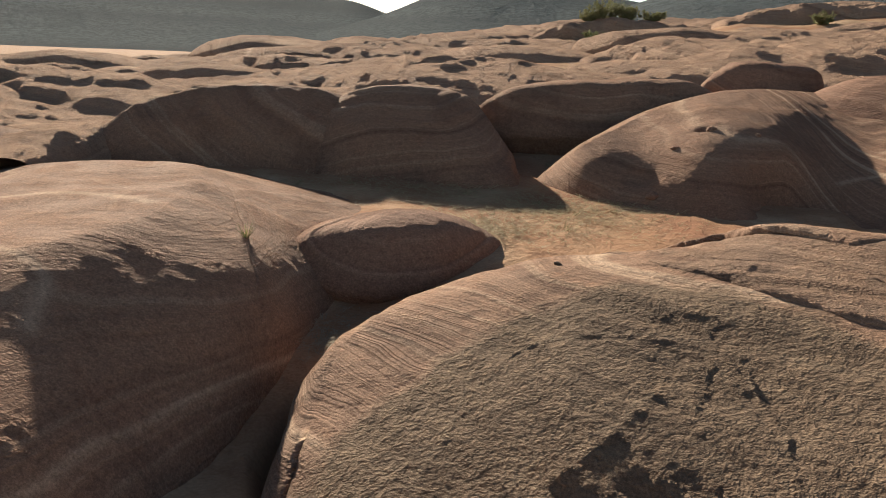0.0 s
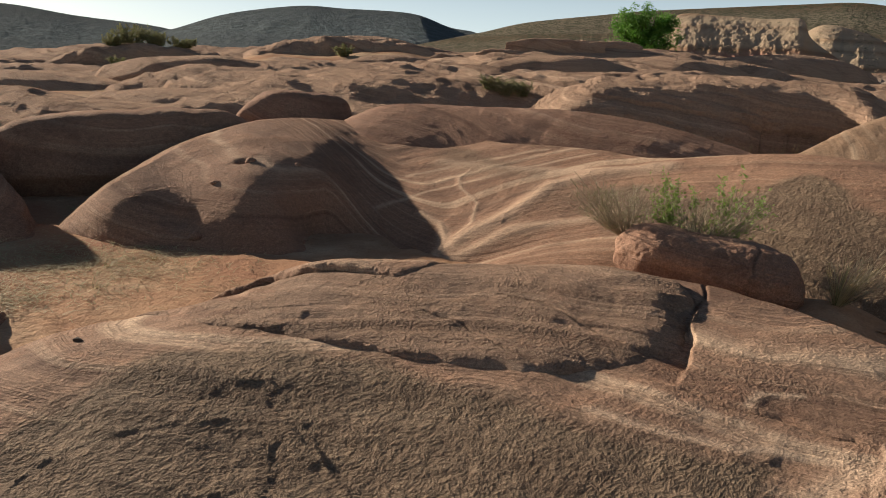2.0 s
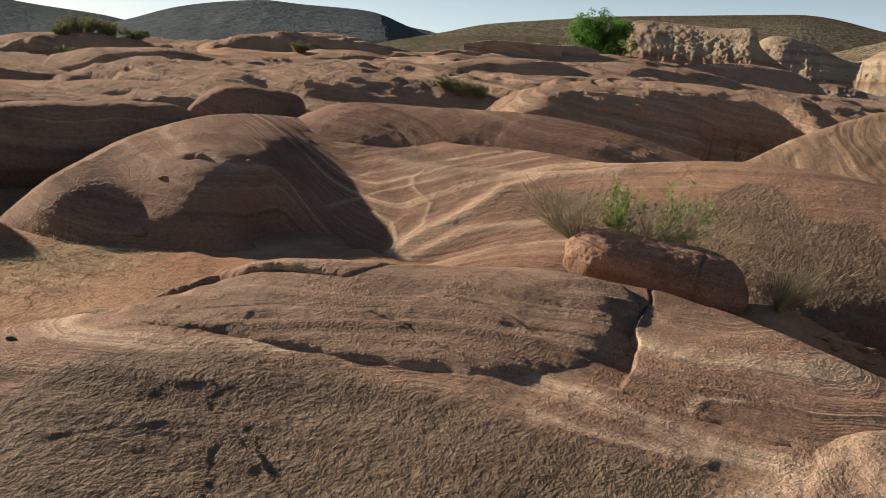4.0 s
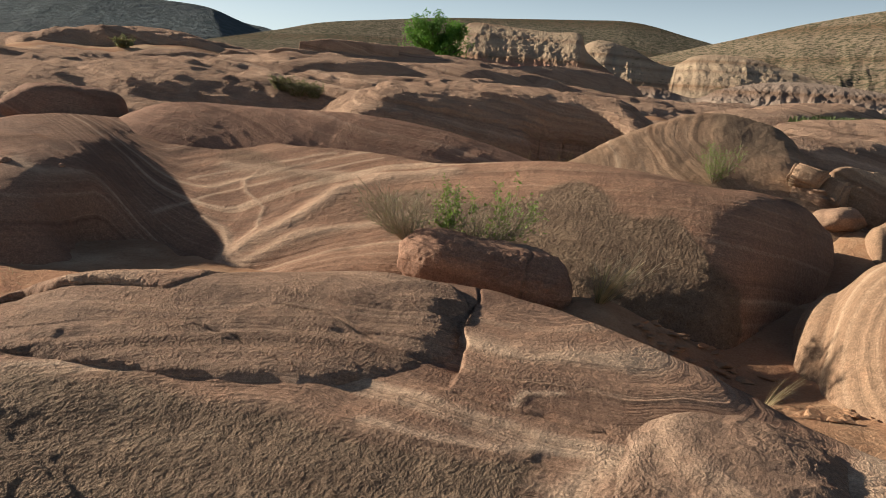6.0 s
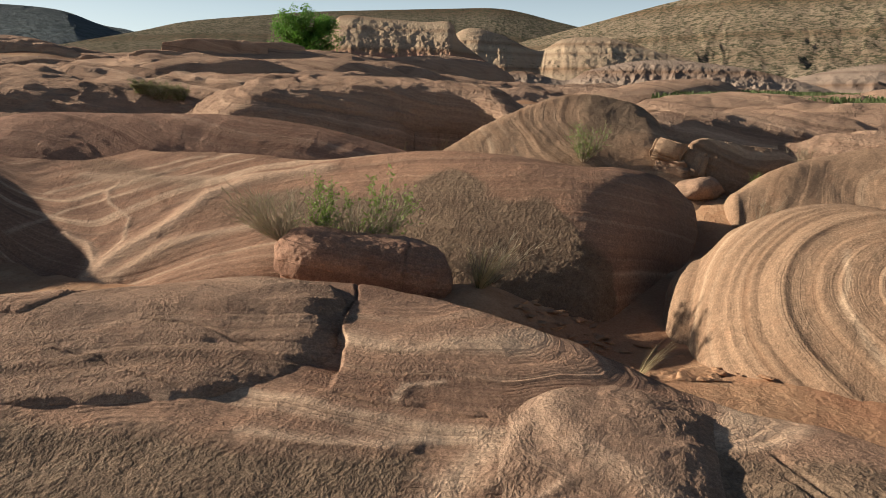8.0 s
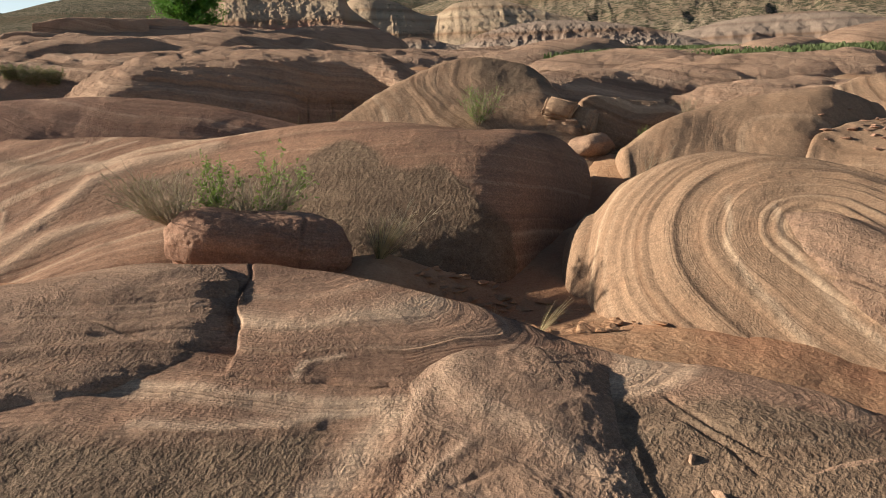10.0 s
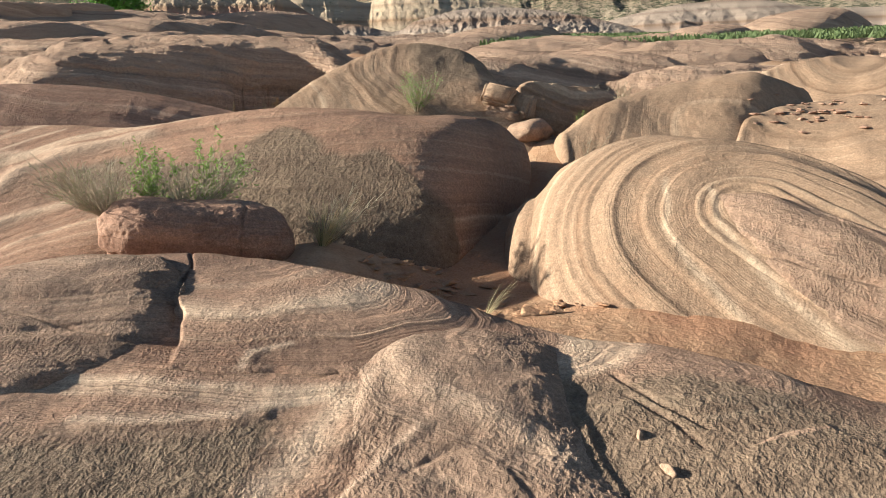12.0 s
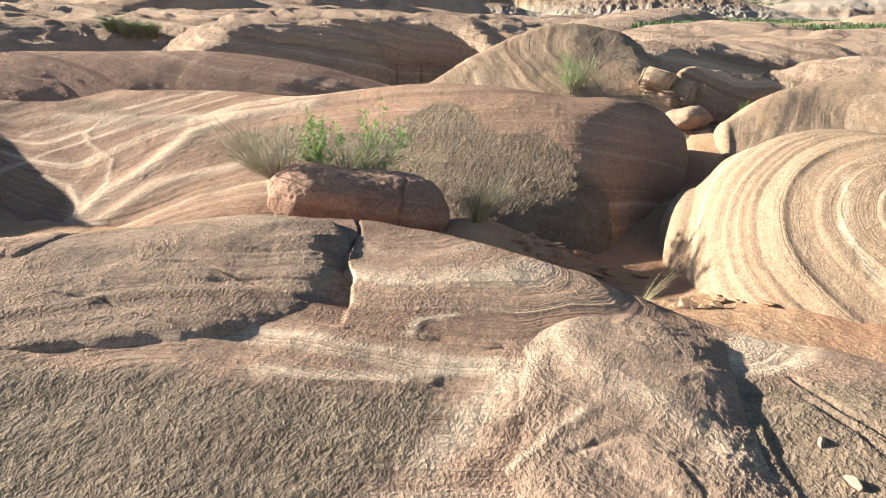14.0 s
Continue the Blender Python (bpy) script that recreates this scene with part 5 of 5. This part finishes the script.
def shrub(name, at, high, wide, stems, leaves, label, seed, leaf_material=None, leaf=0.016, leafy=1.0, lean=(0, 0), category="shrub", twig=0.0028):
    rng = random.Random(seed)
    ob = new(name)
    wood, green = Bits(), Bits()
    base = Vector(at)
    for n in range(stems):
        t = rng.uniform(0, 2 * math.pi)
        out = wide * (0.15 + 0.85 * rng.random())
        start = base + Vector((math.cos(t) * 0.12 * wide, math.sin(t) * 0.12 * wide, -0.02))
        way = Vector((math.cos(t) * out + lean[0], math.sin(t) * out + lean[1], high * rng.uniform(0.6, 1.1)))
        main = branch(rng, start, way, way.length * rng.uniform(0.75, 1.0), 0.16, 7)
        wood.tube(main, twig, twig * 0.35)
        for m in range(9):
            k = rng.randint(1, 6)
            side = (main[k] - main[k - 1]).normalized() + any_way(rng) * 0.8
            sub = branch(rng, main[k], side, high * rng.uniform(0.15, 0.4), 0.25, 4)
            wood.tube(sub, twig * 0.55, twig * 0.2, 3)
            if rng.random() < leafy:
                for q in range(leaves):
                    p = sub[rng.randint(0, 4)].lerp(sub[rng.randint(0, 4)], rng.random())
                    w = (any_way(rng) + Vector((0, 0, 0.5))).normalized()
                    green.leaf(p, w, w.orthogonal().normalized(), leaf * rng.uniform(0.6, 1.3), leaf * 0.5)
    wood.mesh("woody_frame", TWIG, ob, True)
    if green.v:
        tagged(green.mesh("foliage", leaf_material or LEAF, ob), kind="stuff")
    return tagged(ob, label, category)


def tussock(name, at, high, wide, blades, label, seed, material=None, lean=(0, 0), width=0.005, category="grass tuft", dry=0.4):
    rng = random.Random(seed)
    ob = new(name)
    green, straw = Bits(), Bits()
    for n in range(blades):
        t, out = rng.uniform(0, 2 * math.pi), wide * math.sqrt(rng.random())
        start = Vector(at) + Vector((math.cos(t), math.sin(t), 0)) * 0.12 * wide * rng.random() - Vector((0, 0, 0.02))
        tip = Vector((math.cos(t) * out + lean[0], math.sin(t) * out + lean[1], high * rng.uniform(0.45, 1.1)))
        path = [start + tip * k + Vector((0, 0, -0.25 * high * k * k + 0.2 * high * k)) for k in (0, 0.25, 0.5, 0.75, 1.0)]
        side = Vector((-math.sin(t), math.cos(t), 0))
        if blades < 16:
            one = Bits()
            one.tube(path, width * 0.4, width * 0.12, 3)
            one.mesh("stalk", STRAW, ob)
            continue
        (straw if rng.random() < dry else green).blade(path, width * rng.uniform(0.5, 1.2), side)
    if green.v:
        tagged(green.mesh("green_grass", material or DRY_LEAF, ob), kind="stuff")
    if straw.v:
        tagged(straw.mesh("dry_straw", STRAW, ob), kind="stuff")
    return tagged(ob, label, category)


def tree(at, high, wide, seed):
    rng = random.Random(seed)
    ob = new("tree")
    wood, green = Bits(), Bits()
    base = Vector(at)
    trunk = branch(rng, base - Vector((0, 0, 0.3)), Vector((0.1, 0, 1)), high * 0.45, 0.12)
    wood.tube(trunk, 0.11, 0.07, 8)
    for n in range(40):
        t = 2 * math.pi * n / 40 + rng.uniform(-0.2, 0.2)
        lift = rng.uniform(0.05, 1.0)
        way = Vector((math.cos(t) * wide * 0.5 * (1.1 - lift * 0.55), math.sin(t) * wide * 0.4 * (1.1 - lift * 0.55), high * 0.62 * lift))
        limb = branch(rng, trunk[rng.randint(1, 4)], way, way.length, 0.10, 6)
        wood.tube(limb, 0.035, 0.008, 5)
        for m in range(12):
            c = limb[rng.randint(2, 6)] + any_way(rng) * rng.uniform(0.05, 0.28)
            for q in range(30):
                p = c + any_way(rng) * 0.17 * rng.random() ** 0.5
                w = any_way(rng)
                green.leaf(p, w, w.orthogonal().normalized(), rng.uniform(0.07, 0.12), 0.055)
    wood.mesh("trunk", BARK, ob, True)
    green.mesh("crown", TREE_LEAF, ob)
    return tagged(ob, "bright green bushy tree on the edge of the plateau", "tree")


def stone(name, at, size, label, seed, material=None, category="stone", group="", detail=2):
    bm = bmesh.new()
    bmesh.ops.create_icosphere(bm, subdivisions=detail, radius=1.0)
    off = Vector((seed * 3.7, seed * 1.3, seed * 2.1))
    for v in bm.verts:
        k = 1 + 0.30 * noise.noise(v.co * 1.1 + off) + 0.12 * noise.noise(v.co * 3.0 + off)
        v.co = Vector((v.co.x * size[0], v.co.y * size[1], v.co.z * size[2])) * k
    for f in bm.faces:
        f.smooth = detail > 2
    m = bpy.data.meshes.new(name)
    bm.to_mesh(m)
    bm.free()
    m.materials.append(material or ROCK_RED)
    ob = new(name, m)
    ob.matrix_world = pose(*at, 0, 0, (seed * 47) % 360)
    return tagged(ob, label, category, group)


def chunk(name, at, size, label, seed, material=None, category="stone", group="", points=16, turn=None):
    """An angular broken stone: the hull of scattered points with its edges taken off."""
    rng = random.Random(seed * 13 + 1)
    bm = bmesh.new()
    for n in range(points):
        w = any_way(rng) * rng.uniform(0.8, 1.05)
        bm.verts.new((w.x * size[0], w.y * size[1], w.z * size[2]))
    hull = bmesh.ops.convex_hull(bm, input=bm.verts)
    bmesh.ops.delete(bm, geom=[g for g in hull["geom_interior"] if isinstance(g, bmesh.types.BMVert)], context="VERTS")
    bmesh.ops.bevel(bm, geom=list(bm.edges), offset=min(size) * 0.14, segments=1, affect="EDGES")
    m = bpy.data.meshes.new(name)
    bm.to_mesh(m)
    bm.free()
    m.materials.append(material or ROCK_RED)
    ob = new(name, m)
    ob.matrix_world = pose(*at, 0, 0, (seed * 47) % 360 if turn is None else turn)
    return tagged(ob, label, category, group)


def on_ground(x, y, lift=0.0):
    return (x, y, float(ground(x, y)) + lift)


def surface(x, y):
    """Height of the topmost surface built so far."""
    hit, place, *_ = scene.ray_cast(bpy.context.evaluated_depsgraph_get(), Vector((x, y, 30)), Vector((0, 0, -1)))
    return place.z if hit else float(ground(x, y))


def rests(x, y, lift=0.0):
    return (x, y, surface(x, y) + lift)


bpy.context.view_layer.update()
shrub("leafy_shrub", (4.42, 4.86, 1.56), 0.46, 0.24, 11, 10, "small shrub with fresh green leaves growing behind the red block", 1, leafy=0.8, lean=(0.0, 0.0), leaf=0.030)
shrub("leafy_shrub", (4.68, 4.66, 1.52), 0.48, 0.28, 12, 10, "small green shrub with bare twigs above the red block", 2, leafy=0.75, lean=(0.14, -0.08), leaf=0.030)
shrub("dry_shrub", rests(4.16, 5.00), 0.36, 0.40, 60, 4, "dry twiggy shrub with few olive leaves beside the red block", 3, DRY_LEAF, 0.014, 0.6, (-0.08, 0.05), twig=0.003)
shrub("dry_shrub", (4.60, 4.76, 1.52), 0.34, 0.50, 60, 3, "low tangle of dry twigs along the red block", 17, DRY_LEAF, 0.013, 0.5, (0.10, -0.08), twig=0.003)
tussock("straw_tuft", rests(3.84, 4.80), 0.10, 0.16, 110, "dry yellow straw beside the red block", 4, dry=0.85, lean=(-0.04, -0.03))
tussock("straw_tuft", rests(3.70, 4.86), 0.06, 0.16, 70, "dry yellow straw lying on the rock", 5, dry=0.95, lean=(-0.04, 0.0))
tussock("grass_tussock", rests(4.88, 3.88), 0.30, 0.24, 150, "grass tussock with pale dry stalks beside the red block", 6, lean=(0.06, -0.08), dry=0.65)
shrub("dry_weed", rests(4.93, 3.84), 0.34, 0.28, 13, 0, "bare pale twigs rising from the tussock", 7, lean=(0.12, -0.16), twig=0.0034)
tussock("dry_grass", rests(4.66, 2.62), 0.22, 0.10, 26, "thin dry grass stalks in the gully sand", 8, dry=0.8, lean=(0.08, -0.12), width=0.004)
tussock("dry_grass", rests(4.72, 2.95), 0.16, 0.05, 10, "a few thin stalks in the shaded gully", 9, dry=0.6, lean=(0.04, -0.03), width=0.004)
shrub("leafy_shrub", rests(8.30, 5.15), 0.42, 0.26, 34, 8, "airy green shrub in front of the pale banded dome", 10, leafy=0.6, leaf=0.02, lean=(0.05, -0.06), twig=0.003)
shrub("bare_shrub", rests(8.25, 3.25), 0.26, 0.2, 12, 0, "leafless twiggy plant at the foot of the banded dome", 11, lean=(0.1, -0.15), twig=0.003)
shrub("bare_shrub", rests(9.6, 3.3), 0.34, 0.16, 14, 0, "leafless branching plant beside the split boulder", 12, twig=0.004)
shrub("bare_shrub", rests(11.2, 4.1), 0.6, 0.16, 10, 0, "tall bare sapling among the rocks", 13, twig=0.006)
tussock("grass_tuft", rests(8.95, 3.55), 0.18, 0.08, 40, "fresh green grass tuft by the round stone", 14, LEAF, dry=0.1)
for n, (x, y) in enumerate(((7.6, 8.0), (7.9, 7.7), (8.2, 7.8), (8.4, 7.4), (8.7, 7.6), (8.6, 7.2), (9.0, 7.1), (7.4, 8.6), (7.2, 8.9))):
    tagged(tussock("dry_stalks", rests(x, y), 0.55, 0.2, 12, "tall pale dry stalks in front of the rock terrace", 20 + n, dry=1.0, width=0.022, lean=(0.03, -0.02)), group="dry stalks below the terrace")
for n, (x, y, h, w) in enumerate(((7.5, 12.2, 0.30, 0.26), (7.75, 12.1, 0.28, 0.24), (7.3, 12.4, 0.22, 0.2))):
    shrub("dry_bush", rests(x, y), h, w, 46, 7, "yellow-green dry bush on the plateau", 40 + n, DRY_LEAF, 0.028, 0.9, category="bush", twig=0.003)
for n, (x, y, h, w) in enumerate(((3.1, 25.4, 0.5, 0.6), (3.7, 25.3, 0.45, 0.5), (2.6, 25.5, 0.3, 0.6), (4.4, 25.2, 0.25, 0.5), (8.5, 23.0, 0.3, 0.4), (2.6, 23.6, 0.35, 0.35))):
    shrub("green_bush", rests(x, y), h, w, 30, 10, "dull green bush on the plateau skyline", 50 + n, DRY_LEAF, 0.06, 0.9, category="bush", twig=0.006)
tussock("dead_tuft", rests(-0.95, 4.45), 0.10, 0.07, 60, "small dark dead tuft on the large dome", 60, dry=0.4)
for n, (x, y) in enumerate(((1.0, 6.6), (0.3, 6.2), (0.7, 7.0), (-0.4, 7.5), (-1.0, 7.6), (1.35, 6.9), (0.1, 7.4), (0.9, 6.0), (1.4, 7.2), (-1.5, 7.5), (0.9, 9.0))):
    tussock("sand_grass", rests(x, y), 0.06, 0.12, 50, "small dry grass tuft on the sand flat", 70 + n, dry=0.6)
tree(rests(20.0, 23.7), 1.75, 2.7, 5)


def litter(name, spots, count, length, label, seed, material):
    """Loose straw lying on the ground."""
    rng = random.Random(seed)
    bits = Bits()
    for n in range(count):
        cx, cy, rx, ry = spots[n % len(spots)]
        x, y = rng.gauss(cx, rx), rng.gauss(cy, ry)
        z = float(ground(x, y)) + 0.02
        t, l = rng.uniform(0, 2 * math.pi), length * rng.uniform(0.4, 1.3)
        way = Vector((math.cos(t), math.sin(t), rng.uniform(-0.05, 0.25)))
        p = Vector((x, y, z))
        bits.blade([p, p + way * l * 0.5 + Vector((0, 0, 0.006)), p + way * l], 0.006, Vector((-math.sin(t), math.cos(t), 0)))
    return tagged(bits.mesh(name, material), label, "straw", kind="stuff")


litter("straw_litter", [(0.6, 6.5, 0.6, 0.5), (-0.3, 7.4, 0.8, 0.3), (1.0, 6.8, 0.4, 0.4), (0.2, 5.9, 0.25, 0.2)], 5200, 0.09, "loose dry straw strewn over the sand flat", 1, STRAW)
litter("twig_litter", [(-0.45, 4.35, 0.12, 0.15), (-0.35, 4.1, 0.08, 0.08), (9.0, 3.75, 0.3, 0.15)], 700, 0.07, "dry plant litter in the gully", 2, TWIG)

chunk("dark_pebble", rests(0.745, 4.36, 0.006), (0.03, 0.018, 0.014), "small dark pebble lying on the banded ridge", 3, BARK)
for n in range(9):
    rng = random.Random(80 + n)
    k = n / 8
    x, y = 4.12 + 0.16 * k + rng.uniform(-0.02, 0.02), 4.16 - 0.14 * k + rng.uniform(-0.02, 0.02)
    r = rng.uniform(0.018, 0.04)
    chunk("rubble_stone", rests(x, y, r * 0.3), (r, r * 0.8, r * 0.7), "small crumbled red stone below the block", n + 5, ROCK_RED, group="rubble below the block")
for n in range(140):
    rng = random.Random(120 + n)
    x, y = rng.uniform(4.4, 5.3), 0
    y = 3.1 - (x - 4.45) * 1.3 + rng.uniform(-0.25, 0.35)
    if n >= 60:
        x, y = rng.uniform(4.95, 5.55), rng.uniform(2.65, 3.75)
    r = rng.uniform(0.015, 0.05) * (1.0 if n % 4 else 1.6)
    chunk("sand_clod", on_ground(x, y, r * 0.12), (r * 1.6, r, r * 0.35), "crusty clod of red sand in the gully", n + 20, SAND, "clod", "sand clods in the gully", 11)


def worn_block(name, at, size, turns, label, seed, material):
    """A split block with worn edges: a skewed box, smoothed and roughened."""
    rng = random.Random(seed)
    bm = bmesh.new()
    bmesh.ops.create_cube(bm, size=2.0)
    for v in bm.verts:
        v.co += Vector((rng.uniform(-0.55, 0.35), rng.uniform(-0.55, 0.35), rng.uniform(-0.5, 0.3)))
    bmesh.ops.bevel(bm, geom=list(bm.edges), offset=0.22, segments=2, affect="EDGES")
    bmesh.ops.subdivide_edges(bm, edges=list(bm.edges), cuts=2, use_grid_fill=True)
    off = Vector((seed * 2.3, seed, seed * 1.7))
    for v in bm.verts:
        v.co = v.co * (1 + 0.10 * noise.noise(v.co * 1.4 + off) + 0.05 * noise.noise(v.co * 4 + off))
        v.co = Vector((v.co.x * size[0], v.co.y * size[1], v.co.z * size[2]))
    for f in bm.faces:
        f.smooth = True
    m = bpy.data.meshes.new(name)
    bm.to_mesh(m)
    bm.free()
    m.materials.append(material)
    ob = new(name, m)
    ob.matrix_world = pose(*at, *turns)
    return tagged(ob, label, "boulder")


stone("round_boulder", (8.62, 3.98, 1.69), (0.25, 0.17, 0.13), "smooth rounded boulder beside the split rock", 7, ROCK_NEAR, "boulder", detail=4)
worn_block("broken_boulder", (8.85, 4.46, 2.06), (0.17, 0.14, 0.11), (14, 12, 25), "broken angular piece of the split boulder", 12, ROCK_PALE)
worn_block("broken_boulder", (8.94, 4.24, 1.90), (0.13, 0.13, 0.17), (0, 20, 10), "wedge-shaped broken rock in the split", 14, ROCK_PALE)
worn_block("broken_boulder", (9.0, 4.52, 1.78), (0.40, 0.30, 0.26), (0, 0, 30), "cracked base stone under the broken pieces", 15, ROCK_ROUGH)
for n in range(40):
    rng = random.Random(220 + n)
    x, y = rng.gauss(9.5, 0.22), rng.gauss(1.35, 0.3)
    r = rng.uniform(0.025, 0.06)
    chunk("rock_flake", rests(x, y, r * 0.15), (r * 1.4, r, r * 0.35), "loose thin red sandstone flake", n + 30, ROCK_RED, group="flakes on the banded slope", points=11)


def meadow():
    rng = random.Random(9)
    bits = Bits()
    for n in range(15000):
        az, r = radians(rng.uniform(-97, -64)), rng.uniform(23, 37)
        x, y = EYE[0] - r * math.sin(az), EYE[1] + r * math.cos(az)
        z = float(ground(x, y)) + 0.44
        t = rng.uniform(0, 6.28)
        side = Vector((math.cos(t), math.sin(t), 0))
        top = Vector((rng.uniform(-0.1, 0.1), rng.uniform(-0.1, 0.1), rng.uniform(0.07, 0.18)))
        p = Vector((x, y, z - 0.06))
        bits.blade([p, p + top * 0.6, p + top], rng.uniform(0.05, 0.11), side)
    return tagged(bits.mesh("meadow_grass", GRASS_GREEN), "strip of fresh green grass beyond the rocks", "grass", kind="stuff")


meadow()
